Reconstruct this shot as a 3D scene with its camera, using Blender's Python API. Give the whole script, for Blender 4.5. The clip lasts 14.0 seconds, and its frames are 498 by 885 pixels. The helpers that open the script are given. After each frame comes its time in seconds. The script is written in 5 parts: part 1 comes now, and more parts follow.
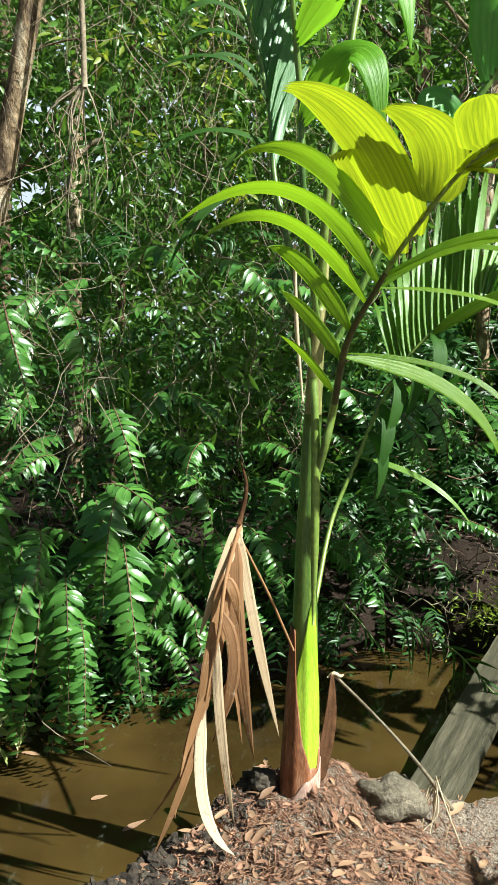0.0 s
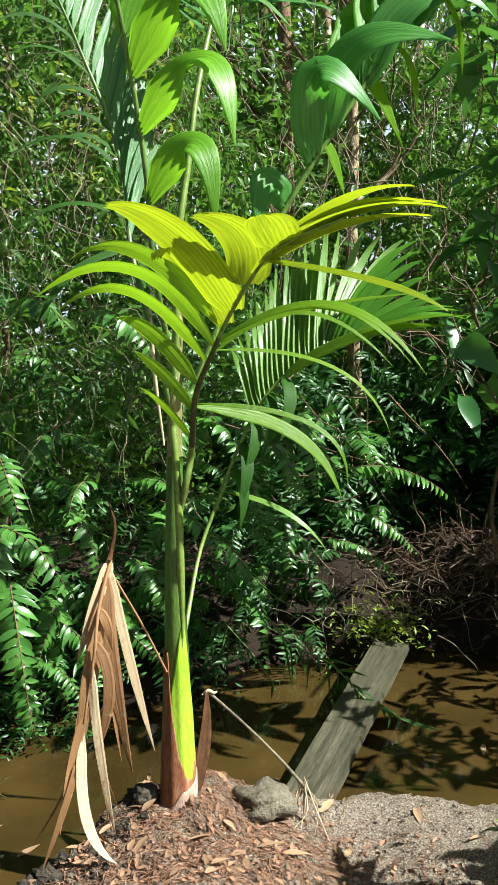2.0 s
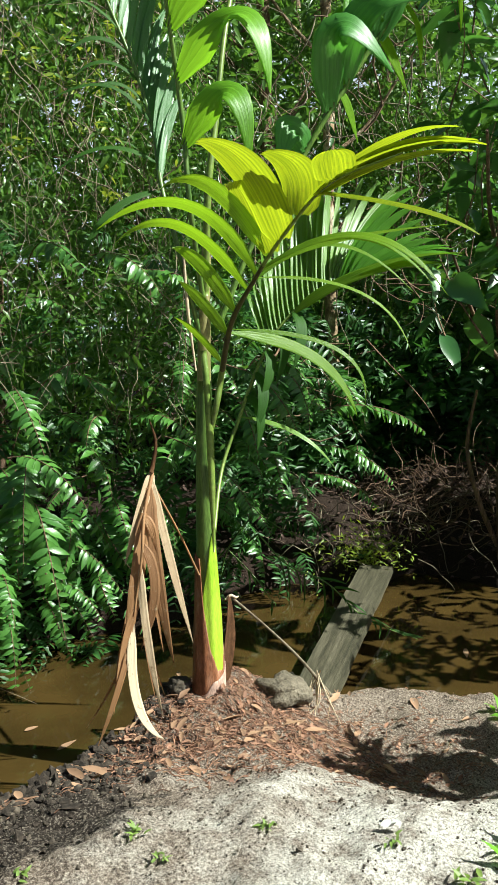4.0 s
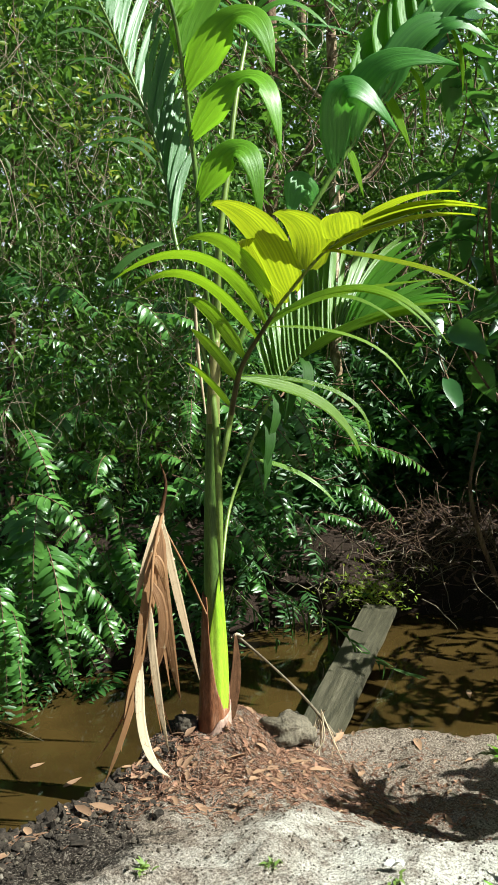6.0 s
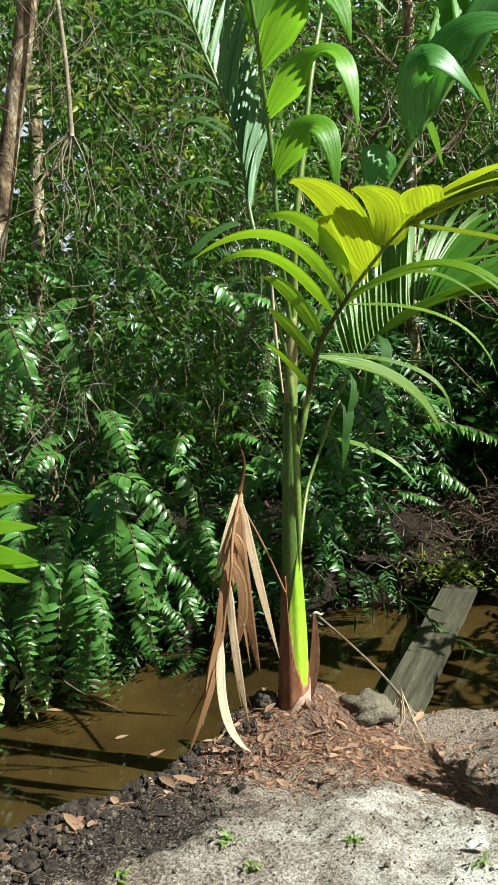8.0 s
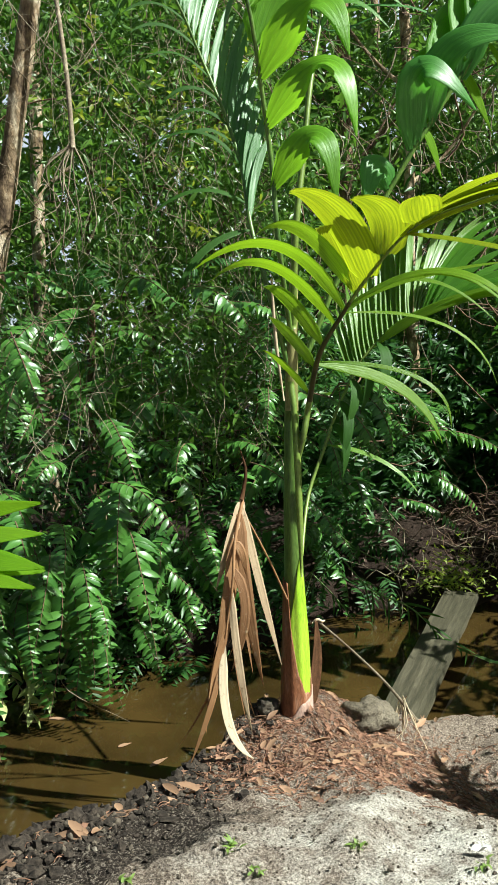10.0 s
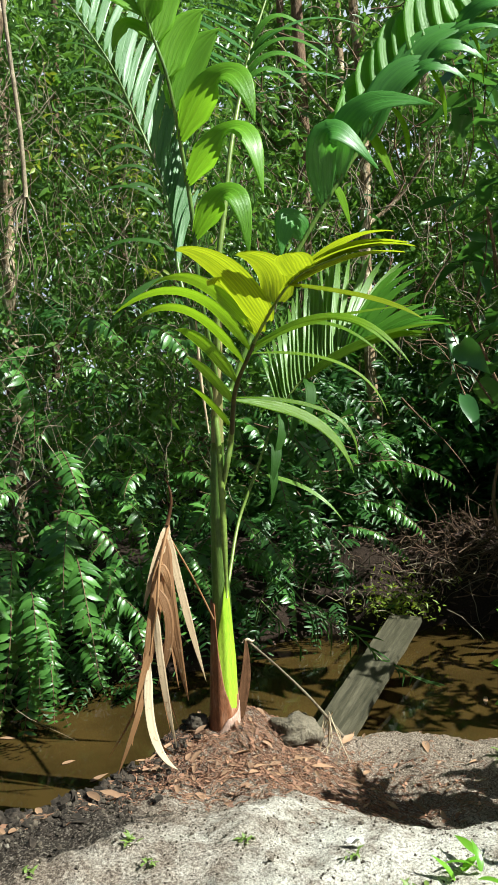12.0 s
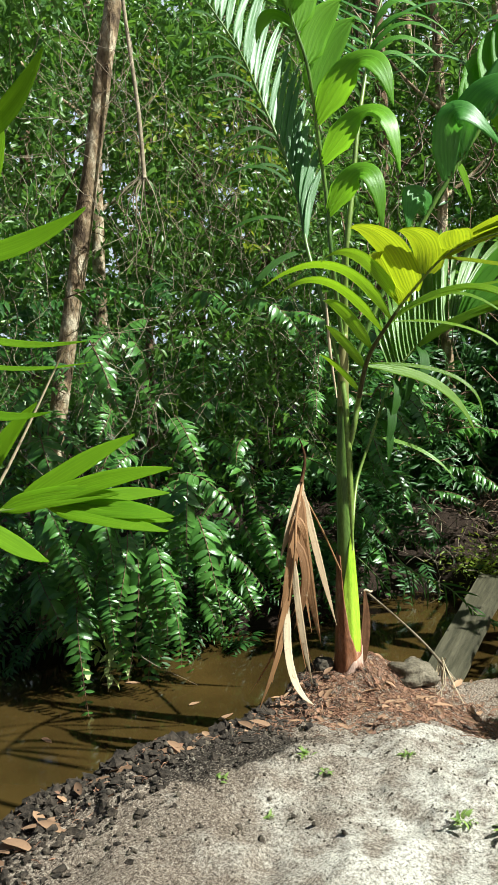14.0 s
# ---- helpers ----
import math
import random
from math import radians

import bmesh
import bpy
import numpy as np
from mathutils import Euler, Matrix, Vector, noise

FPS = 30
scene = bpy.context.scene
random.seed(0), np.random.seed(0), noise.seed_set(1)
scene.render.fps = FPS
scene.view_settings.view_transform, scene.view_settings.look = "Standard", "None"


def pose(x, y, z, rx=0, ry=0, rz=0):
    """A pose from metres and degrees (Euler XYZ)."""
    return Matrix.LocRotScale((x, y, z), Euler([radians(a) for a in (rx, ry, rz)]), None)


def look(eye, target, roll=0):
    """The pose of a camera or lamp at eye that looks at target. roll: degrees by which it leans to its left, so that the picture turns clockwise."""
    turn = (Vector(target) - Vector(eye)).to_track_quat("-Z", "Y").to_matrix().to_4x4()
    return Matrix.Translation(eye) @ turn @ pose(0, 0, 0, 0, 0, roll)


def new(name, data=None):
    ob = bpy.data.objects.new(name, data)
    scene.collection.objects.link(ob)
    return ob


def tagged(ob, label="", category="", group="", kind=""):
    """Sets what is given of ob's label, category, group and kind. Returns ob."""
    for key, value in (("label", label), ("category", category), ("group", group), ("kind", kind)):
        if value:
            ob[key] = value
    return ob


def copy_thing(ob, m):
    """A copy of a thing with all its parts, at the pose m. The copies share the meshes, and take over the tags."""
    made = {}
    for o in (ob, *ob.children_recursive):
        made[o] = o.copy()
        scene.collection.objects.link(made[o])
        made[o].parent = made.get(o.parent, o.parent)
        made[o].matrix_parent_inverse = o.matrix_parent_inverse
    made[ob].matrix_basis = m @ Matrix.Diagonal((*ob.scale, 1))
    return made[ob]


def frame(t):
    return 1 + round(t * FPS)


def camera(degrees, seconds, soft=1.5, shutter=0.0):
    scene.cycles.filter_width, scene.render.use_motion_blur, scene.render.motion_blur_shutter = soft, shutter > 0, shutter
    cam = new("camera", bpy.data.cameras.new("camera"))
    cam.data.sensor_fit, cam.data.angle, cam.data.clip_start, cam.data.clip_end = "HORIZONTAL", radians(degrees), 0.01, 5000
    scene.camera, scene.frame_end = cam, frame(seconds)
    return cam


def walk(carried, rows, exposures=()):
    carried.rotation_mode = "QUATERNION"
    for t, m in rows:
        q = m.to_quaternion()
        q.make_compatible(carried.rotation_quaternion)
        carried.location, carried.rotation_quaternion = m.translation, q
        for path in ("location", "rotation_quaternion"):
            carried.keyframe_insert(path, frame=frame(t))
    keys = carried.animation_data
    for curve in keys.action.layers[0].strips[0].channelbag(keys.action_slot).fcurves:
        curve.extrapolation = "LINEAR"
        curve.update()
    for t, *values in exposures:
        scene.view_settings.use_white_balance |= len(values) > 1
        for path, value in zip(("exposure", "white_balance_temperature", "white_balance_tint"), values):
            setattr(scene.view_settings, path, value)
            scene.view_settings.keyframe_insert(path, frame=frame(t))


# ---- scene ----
cam = camera(33.2, 14.0, 1.2)
PATH = [
    (0, (-0.003, -0.009, 1.456), (-0.002, 1.972, 1.176), 0.1),
    (0.5, (-0.128, -0.086, 1.504), (-0.098, 1.895, 1.231), -0.4),
    (1, (-0.117, -0.147, 1.519), (-0.017, 1.833, 1.251), -1.1),
    (1.5, (-0.054, -0.201, 1.53), (0.114, 1.778, 1.289), -1.7),
    (2, (0.121, -0.286, 1.542), (0.349, 1.688, 1.317), -1.6),
    (2.5, (0.236, -0.397, 1.516), (0.512, 1.57, 1.279), -1.1),
    (3, (0.129, -0.496, 1.515), (0.419, 1.465, 1.251), -1.3),
    (3.5, (-0.124, -0.565, 1.463), (0.138, 1.393, 1.153), -2.4),
    (3.7, (-0.174, -0.564, 1.448), (0.132, 1.385, 1.124), -2.0),
    (5.8, (-0.199, -0.64, 1.505), (0.198, 1.307, 1.279), -1.7),
    (6, (-0.21, -0.641, 1.488), (0.125, 1.317, 1.253), -1.3),
    (6.5, (-0.236, -0.644, 1.476), (-0.034, 1.326, 1.198), -1.2),
    (7, (-0.249, -0.657, 1.489), (-0.105, 1.315, 1.188), -1.4),
    (7.5, (-0.239, -0.64, 1.487), (-0.105, 1.333, 1.192), -1.8),
    (8, (-0.221, -0.641, 1.491), (-0.066, 1.333, 1.211), -2.4),
    (10.5, (-0.229, -0.679, 1.49), (-0.076, 1.299, 1.243), -2.8),
    (11, (-0.195, -0.714, 1.494), (-0.054, 1.268, 1.271), -3.1),
    (11.5, (-0.089, -0.775, 1.513), (0.056, 1.211, 1.32), -3.1),
    (12, (0.022, -0.918, 1.5), (0.196, 1.066, 1.315), -2.8),
    (12.5, (0.014, -1.004, 1.507), (0.237, 0.975, 1.33), -2.5),
    (13, (-0.153, -1.074, 1.524), (0.094, 0.903, 1.357), -2.7),
    (13.5, (-0.288, -1.129, 1.508), (-0.063, 0.85, 1.322), -3.0),
    (14, (-0.381, -1.158, 1.498), (-0.301, 0.826, 1.257), -3.3),
]
BRIGHT = 1.24
walk(cam, [(t, look(eye, target, roll)) for t, eye, target, roll in PATH],
     [(0, BRIGHT + 0.1), (1, BRIGHT + 0.1), (2.2, BRIGHT + 0.16), (3, BRIGHT + 0.16), (3.7, BRIGHT - 0.02), (6, BRIGHT - 0.08), (8, BRIGHT - 0.14), (11.5, BRIGHT - 0.12), (12.5, BRIGHT - 0.1), (13.2, BRIGHT - 0.1), (14, BRIGHT - 0.12)])

# ---- light ----
SUN_DIR = Vector((1.0, -0.30, 1.08)).normalized()
world = bpy.data.worlds.new("sky_world")
scene.world = world
world.use_nodes = True
wn = world.node_tree.nodes
sky = wn.new("ShaderNodeTexSky")
sky.sky_type, sky.sun_disc = "NISHITA", False
sky.dust_density = 2.0
sky.sun_elevation = math.asin(SUN_DIR.z)
sky.sun_rotation = math.atan2(SUN_DIR.x, SUN_DIR.y)
world.node_tree.links.new(sky.outputs[0], wn["Background"].inputs[0])
wn["Background"].inputs[1].default_value = 0.03
sun = new("sun", bpy.data.lights.new("sun", "SUN"))
sun.data.energy, sun.data.angle, sun.data.color = 5.0, radians(0.55), (0.915, 0.98, 0.90)
sun.matrix_world = look(SUN_DIR * 30, (0, 2, 0))

rng = np.random.default_rng(7)

# glowing sheet added far behind the woods, standing in for pale low sky haze
haze = bpy.data.materials.new("sky_glow_sheet")
haze.use_nodes = True
haze_out = haze.node_tree.nodes["Principled BSDF"]
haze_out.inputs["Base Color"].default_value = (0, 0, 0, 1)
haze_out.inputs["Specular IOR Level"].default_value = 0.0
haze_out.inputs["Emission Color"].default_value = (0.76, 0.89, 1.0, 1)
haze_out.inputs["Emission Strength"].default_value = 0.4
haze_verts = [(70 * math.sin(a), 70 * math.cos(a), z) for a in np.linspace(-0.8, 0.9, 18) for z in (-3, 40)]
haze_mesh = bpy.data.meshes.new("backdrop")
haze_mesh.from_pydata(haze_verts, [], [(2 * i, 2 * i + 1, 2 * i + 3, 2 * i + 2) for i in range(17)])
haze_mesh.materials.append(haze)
tagged(new("backdrop", haze_mesh), "glowing sheet standing in for pale bright sky behind the woods", "sky", kind="structure")


# ---- materials ----
def material(name):
    m = bpy.data.materials.new(name)
    m.use_nodes = True
    return m, m.node_tree.nodes, m.node_tree.links, m.node_tree.nodes["Principled BSDF"]


def mixed(nodes, links, fac, a, b, mode="MIX"):
    n = nodes.new("ShaderNodeMix")
    n.data_type, n.blend_type = "RGBA", mode
    for socket, value in ((n.inputs[0], fac), (n.inputs[6], a), (n.inputs[7], b)):
        if isinstance(value, (int, float)):
            socket.default_value = value
        elif isinstance(value, tuple):
            socket.default_value = (*value, 1)
        else:
            links.new(value, socket)
    return n.outputs[2]


def ramped(nodes, links, value, stops):
    n = nodes.new("ShaderNodeValToRGB")
    while len(n.color_ramp.elements) < len(stops):
        n.color_ramp.elements.new(0.5)
    for e, (p, c) in zip(n.color_ramp.elements, stops):
        e.position, e.color = p, (*c, 1)
    links.new(value, n.inputs[0])
    return n.outputs[0]


def noised(nodes, links, coords, scale, detail=4.0, rough=0.55, stretch=None):
    n = nodes.new("ShaderNodeTexNoise")
    n.inputs["Scale"].default_value, n.inputs["Detail"].default_value = scale, detail
    n.inputs["Roughness"].default_value = rough
    if stretch:
        mp = nodes.new("ShaderNodeMapping")
        mp.inputs["Scale"].default_value = stretch
        links.new(coords, mp.inputs[0])
        coords = mp.outputs[0]
    links.new(coords, n.inputs["Vector"])
    return n.outputs["Fac"]


def bumped(nodes, links, height, bsdf, strength, distance=0.01):
    n = nodes.new("ShaderNodeBump")
    n.inputs["Strength"].default_value, n.inputs["Distance"].default_value = strength, distance
    links.new(height, n.inputs["Height"])
    links.new(n.outputs[0], bsdf.inputs["Normal"])
    return n


def leaf_material(name, dark, light, glow, rough=0.35, through_part=0.4, veins=0.0, spots=None, spread=0.55, island=False, coat=0.0, spec=0.5, stripes=2.1):
    """A leaf: colour between dark and light by chance and noise, light passing through it in the colour glow."""
    m, nodes, links, bsdf = material(name)
    coords = nodes.new("ShaderNodeTexCoord")
    if island:
        pick = nodes.new("ShaderNodeNewGeometry").outputs["Random Per Island"]
    else:
        pick = nodes.new("ShaderNodeObjectInfo").outputs["Random"]
    blotch = noised(nodes, links, coords.outputs["Object"], 14.0)
    fac = nodes.new("ShaderNodeMath")
    fac.operation, fac.inputs[1].default_value = "MULTIPLY_ADD", spread
    links.new(pick, fac.inputs[0])
    scaled = nodes.new("ShaderNodeMath")
    scaled.operation, scaled.inputs[1].default_value = "MULTIPLY", 0.5
    links.new(blotch, scaled.inputs[0])
    links.new(scaled.outputs[0], fac.inputs[2])
    fac = fac.outputs[0]
    colour = mixed(nodes, links, fac, dark, light)
    if veins:
        uv = nodes.new("ShaderNodeUVMap")
        uv.uv_map = "leaf"
        wave = nodes.new("ShaderNodeTexWave")
        wave.bands_direction = "X"
        wave.inputs["Scale"].default_value, wave.inputs["Distortion"].default_value = stripes, 1.1
        links.new(uv.outputs[0], wave.inputs["Vector"])
        streak = noised(nodes, links, uv.outputs[0], 6.0, 3.0, 0.6, (9.0, 0.7, 1.0))
        lines = noised(nodes, links, uv.outputs[0], 2.0 * stripes, 3.0, 0.6, (5.0, 0.35, 1.0))
        ribs = mixed(nodes, links, 0.65, wave.outputs["Fac"], ramped(nodes, links, lines, [(0.36, (0, 0, 0)), (0.64, (1, 1, 1))]))
        colour = mixed(nodes, links, ribs, colour, mixed(nodes, links, veins, colour, dark))
        colour = mixed(nodes, links, ramped(nodes, links, streak, [(0.45, (0, 0, 0)), (0.75, (1, 1, 1))]), colour, mixed(nodes, links, 0.5, colour, light))
        bumped(nodes, links, ribs, bsdf, 0.35, 0.004)
    else:
        fine = noised(nodes, links, coords.outputs["Object"], 90.0, 2.0)
        bumped(nodes, links, fine, bsdf, 0.15, 0.003)
    if spots:
        spot = noised(nodes, links, coords.outputs["Object"], 38.0, 5.0, 0.7)
        colour = mixed(nodes, links, ramped(nodes, links, spot, [(0.58, (0, 0, 0)), (0.72, (1, 1, 1))]), colour, spots)
    links.new(colour, bsdf.inputs["Base Color"])
    bsdf.inputs["Roughness"].default_value = rough
    bsdf.inputs["Coat Weight"].default_value = coat
    bsdf.inputs["Specular IOR Level"].default_value = spec
    bsdf.inputs["Coat Roughness"].default_value = 0.25
    lit = nodes.new("ShaderNodeBsdfTranslucent")
    shine = mixed(nodes, links, 0.7, colour, glow)
    if veins:
        shine = mixed(nodes, links, ribs, shine, mixed(nodes, links, veins, shine, mixed(nodes, links, 0.15, dark, glow)))
    links.new(shine, lit.inputs["Color"])
    both = nodes.new("ShaderNodeMixShader")
    both.inputs[0].default_value = through_part
    links.new(bsdf.outputs[0], both.inputs[1])
    links.new(lit.outputs[0], both.inputs[2])
    links.new(both.outputs[0], nodes["Material Output"].inputs["Surface"])
    return m


def rough_material(name, stops, scale, rough=0.8, bump=0.6, stretch=None, fine=60.0, depth=0.01, spec=0.3):
    """A matt surface: colours by noise at two scales, with relief."""
    m, nodes, links, bsdf = material(name)
    coords = nodes.new("ShaderNodeTexCoord").outputs["Object"]
    big = noised(nodes, links, coords, scale, 6.0, 0.6, stretch)
    small = noised(nodes, links, coords, fine, 5.0, 0.65, stretch)
    colour = ramped(nodes, links, big, stops)
    colour = mixed(nodes, links, 0.75, colour, ramped(nodes, links, small, [(0.3, (0.45, 0.45, 0.45)), (0.7, (1.45, 1.45, 1.45))]), "MULTIPLY")
    pick = nodes.new("ShaderNodeObjectInfo").outputs["Random"]
    colour = mixed(nodes, links, 1.0, colour, ramped(nodes, links, pick, [(0.0, (0.75, 0.75, 0.75)), (1.0, (1.2, 1.2, 1.2))]), "MULTIPLY")
    links.new(colour, bsdf.inputs["Base Color"])
    bsdf.inputs["Roughness"].default_value = rough
    bsdf.inputs["Specular IOR Level"].default_value = spec
    bumped(nodes, links, small, bsdf, bump, depth)
    return m


M_FROND = leaf_material("palm_leaf_green", (0.0504, 0.168, 0.0224), (0.134, 0.358, 0.0392), (0.269, 0.694, 0.0392), 0.42, 0.42, 0.5, spec=0.35)
M_FROND_GLOSS = leaf_material("palm_leaf_glossy", (0.0403, 0.138, 0.0345), (0.115, 0.31, 0.0805), (0.207, 0.575, 0.046), 0.42, 0.32, 0.6, coat=0.2)
M_FROND_BLUE = leaf_material("palm_leaf_deep_fresh_green", (0.0345, 0.161, 0.0276), (0.103, 0.333, 0.0517), (0.196, 0.632, 0.046), 0.42, 0.38, 0.5, coat=0.12)
M_FROND_LEAFY = leaf_material("palm_leaf_fresh_green", (0.0605, 0.209, 0.022), (0.165, 0.418, 0.0385), (0.33, 0.792, 0.0385), 0.45, 0.45, 0.4, spec=0.3)
M_FROND_YGREEN = leaf_material("palm_leaf_yellow_green", (0.08, 0.20, 0.010), (0.24, 0.40, 0.018), (0.46, 0.76, 0.02), 0.42, 0.52, 0.55, stripes=2.6)
# darker copy of the leaf green: shade put into the colour of shaded leaflets
M_FROND_SHADED = leaf_material("palm_leaf_shaded_green", (0.014, 0.055, 0.008), (0.045, 0.125, 0.018), (0.16, 0.44, 0.03), 0.55, 0.34, 0.2, spec=0.25)
M_FROND_BRIGHT = leaf_material("palm_leaf_bright_green", (0.085, 0.25, 0.018), (0.22, 0.48, 0.035), (0.44, 0.86, 0.03), 0.42, 0.48, 0.4, spec=0.4, coat=0.1)
M_FROND_YELLOW = leaf_material("palm_leaf_yellowing", (0.10, 0.20, 0.010), (0.42, 0.47, 0.014), (0.68, 0.78, 0.02), 0.45, 0.55, 0.85, (0.20, 0.15, 0.02), stripes=2.9, spec=0.25)
M_FROND_LIME = leaf_material("palm_leaf_light_green", (0.08, 0.20, 0.008), (0.20, 0.39, 0.012), (0.44, 0.80, 0.015), 0.55, 0.5, 0.5, spec=0.12)
M_FROND_PALE = leaf_material("palm_leaf_pale", (0.08, 0.20, 0.022), (0.20, 0.36, 0.05), (0.40, 0.70, 0.03), 0.38, 0.36, 0.7, stripes=2.6, coat=0.25)
M_FERN = leaf_material("fern_leaf", (0.020, 0.080, 0.018), (0.095, 0.245, 0.045), (0.18, 0.48, 0.04), 0.30, 0.26, spread=0.8, coat=0.25)
# fern green lowered to about half, painting in the shade of the thicket
M_FERN_MASS = leaf_material("fern_thicket_leaf_shaded", (0.010, 0.047, 0.010), (0.044, 0.14, 0.026), (0.10, 0.32, 0.035), 0.42, 0.24, island=True)
M_WOODS = leaf_material("woods_leaf", (0.018, 0.066, 0.014), (0.105, 0.215, 0.036), (0.22, 0.46, 0.045), 0.34, 0.32, island=True, spec=0.55, spread=0.75)
M_BROAD = leaf_material("broad_leaf", (0.014, 0.065, 0.028), (0.07, 0.19, 0.05), (0.18, 0.50, 0.05), 0.26, 0.22, spread=0.85, coat=0.2)
M_SAPLING = leaf_material("sapling_leaf", (0.07, 0.22, 0.018), (0.19, 0.44, 0.04), (0.38, 0.78, 0.05), 0.3, 0.4)
M_DEAD = leaf_material("dead_palm_leaf", (0.30, 0.18, 0.09), (0.70, 0.57, 0.40), (0.50, 0.28, 0.11), 0.65, 0.15, 0.12, (0.17, 0.085, 0.04), spread=0.9, stripes=0.8)
M_DEAD_BROWN = leaf_material("dead_palm_leaf_brown", (0.13, 0.055, 0.022), (0.42, 0.22, 0.10), (0.45, 0.2, 0.07), 0.65, 0.2, 0.12, (0.5, 0.36, 0.22), spread=0.8, stripes=0.8)
M_LITTER = leaf_material("dead_leaf", (0.075, 0.034, 0.020), (0.42, 0.25, 0.15), (0.3, 0.17, 0.08), 0.65, 0.12, 0.0, (0.045, 0.025, 0.016), spread=0.8)
M_FIBRE = leaf_material("dry_fibre", (0.035, 0.013, 0.008), (0.36, 0.185, 0.115), (0.3, 0.15, 0.06), 0.8, 0.05, island=True, spread=0.8)
# red-brown fallen leaves, darkened further for the shade on the far bank
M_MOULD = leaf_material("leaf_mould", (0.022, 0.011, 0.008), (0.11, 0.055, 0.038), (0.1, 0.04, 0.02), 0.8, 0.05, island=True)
M_SPRIG = leaf_material("pale_sprig_leaf", (0.22, 0.31, 0.06), (0.55, 0.58, 0.24), (0.5, 0.6, 0.14), 0.5, 0.35)
M_VINE = leaf_material("vine_leaf_yellowish", (0.10, 0.17, 0.02), (0.26, 0.32, 0.04), (0.5, 0.6, 0.05), 0.45, 0.35, island=True)
M_WEED = leaf_material("weed_leaf", (0.10, 0.18, 0.04), (0.26, 0.36, 0.09), (0.4, 0.6, 0.1), 0.5, 0.3)
M_PAPER = rough_material("white_paper", [(0.3, (0.62, 0.62, 0.6)), (0.7, (0.8, 0.8, 0.78))], 30.0, 0.8, 0.3)
M_STEM = rough_material("palm_stem", [(0.3, (0.055, 0.125, 0.022)), (0.7, (0.15, 0.25, 0.045))], 5.0, 0.38, 0.15, (6.0, 6.0, 0.8), 40.0, 0.004, 0.5)
M_STEM_PALE = rough_material("palm_stalk", [(0.3, (0.11, 0.18, 0.03)), (0.7, (0.22, 0.30, 0.06))], 6.0, 0.4, 0.12, None, 50.0, 0.003, 0.5)
M_STEM_TAN = rough_material("palm_stem_tan", [(0.3, (0.16, 0.17, 0.05)), (0.7, (0.36, 0.30, 0.13))], 7.0, 0.5, 0.2, (4.0, 4.0, 0.7), 45.0, 0.003, 0.4)
M_STEM_DARK = rough_material("palm_rachis_brown", [(0.3, (0.035, 0.028, 0.012)), (0.7, (0.10, 0.09, 0.025))], 14.0, 0.5, 0.2, None, 60.0, 0.003, 0.4)
M_SHEATH = rough_material("old_sheath", [(0.3, (0.17, 0.055, 0.024)), (0.52, (0.33, 0.13, 0.062)), (0.74, (0.48, 0.28, 0.19))], 6.0, 0.6, 0.4, (5.0, 5.0, 0.9), 50.0, 0.005)
M_COLLAR = rough_material("sheath_foot", [(0.3, (0.26, 0.14, 0.10)), (0.6, (0.46, 0.31, 0.25)), (0.8, (0.62, 0.50, 0.43))], 9.0, 0.6, 0.3, (4.0, 4.0, 1.0), 50.0, 0.004)
# dry brown sheath, with the flap's shadow put into the colour
M_FLAP = rough_material("torn_sheath_shaded", [(0.3, (0.030, 0.013, 0.006)), (0.7, (0.09, 0.042, 0.02))], 8.0, 0.85, 0.4, (5.0, 5.0, 0.9), 50.0, 0.005, 0.1)
M_LIME = rough_material("young_sheath", [(0.3, (0.22, 0.42, 0.012)), (0.7, (0.37, 0.53, 0.05))], 5.0, 0.38, 0.12, (7.0, 7.0, 0.6), 45.0, 0.003, 0.5)
M_TWIG = rough_material("dry_twig", [(0.3, (0.13, 0.095, 0.06)), (0.7, (0.36, 0.295, 0.21))], 9.0, 0.8, 0.4)
M_TWIG_DARK = rough_material("brown_twig", [(0.3, (0.07, 0.038, 0.024)), (0.7, (0.22, 0.13, 0.08))], 9.0, 0.8, 0.4)
M_BARK = rough_material("papery_bark", [(0.34, (0.08, 0.05, 0.03)), (0.5, (0.32, 0.22, 0.13)), (0.64, (0.66, 0.55, 0.40))], 9.0, 0.85, 0.8, (1.4, 1.4, 0.8), 34.0, 0.02)
M_BARK_BROWN = rough_material("brown_bark", [(0.3, (0.085, 0.050, 0.032)), (0.7, (0.27, 0.17, 0.105))], 10.0, 0.85, 0.9, (2.0, 2.0, 0.6), 40.0, 0.02)
# wet grey wood, darkened to include the shade of the plants above it
M_PLANK = rough_material("wet_grey_plank_shaded", [(0.25, (0.018, 0.017, 0.009)), (0.5, (0.055, 0.048, 0.028)), (0.75, (0.125, 0.108, 0.072))], 5.0, 0.6, 0.7, (9.0, 0.6, 4.0), 30.0, 0.006, 0.4)
M_STICK = rough_material("bleached_stick", [(0.3, (0.22, 0.21, 0.19)), (0.7, (0.48, 0.46, 0.43))], 12.0, 0.85, 0.5, (1, 6, 6))
M_ROCK = rough_material("concrete_lump", [(0.3, (0.08, 0.062, 0.042)), (0.7, (0.25, 0.21, 0.155))], 9.0, 0.9, 0.9, None, 55.0, 0.02)
M_PEAT = rough_material("black_peat", [(0.3, (0.012, 0.009, 0.007)), (0.7, (0.06, 0.045, 0.034))], 30.0, 0.95, 0.8)
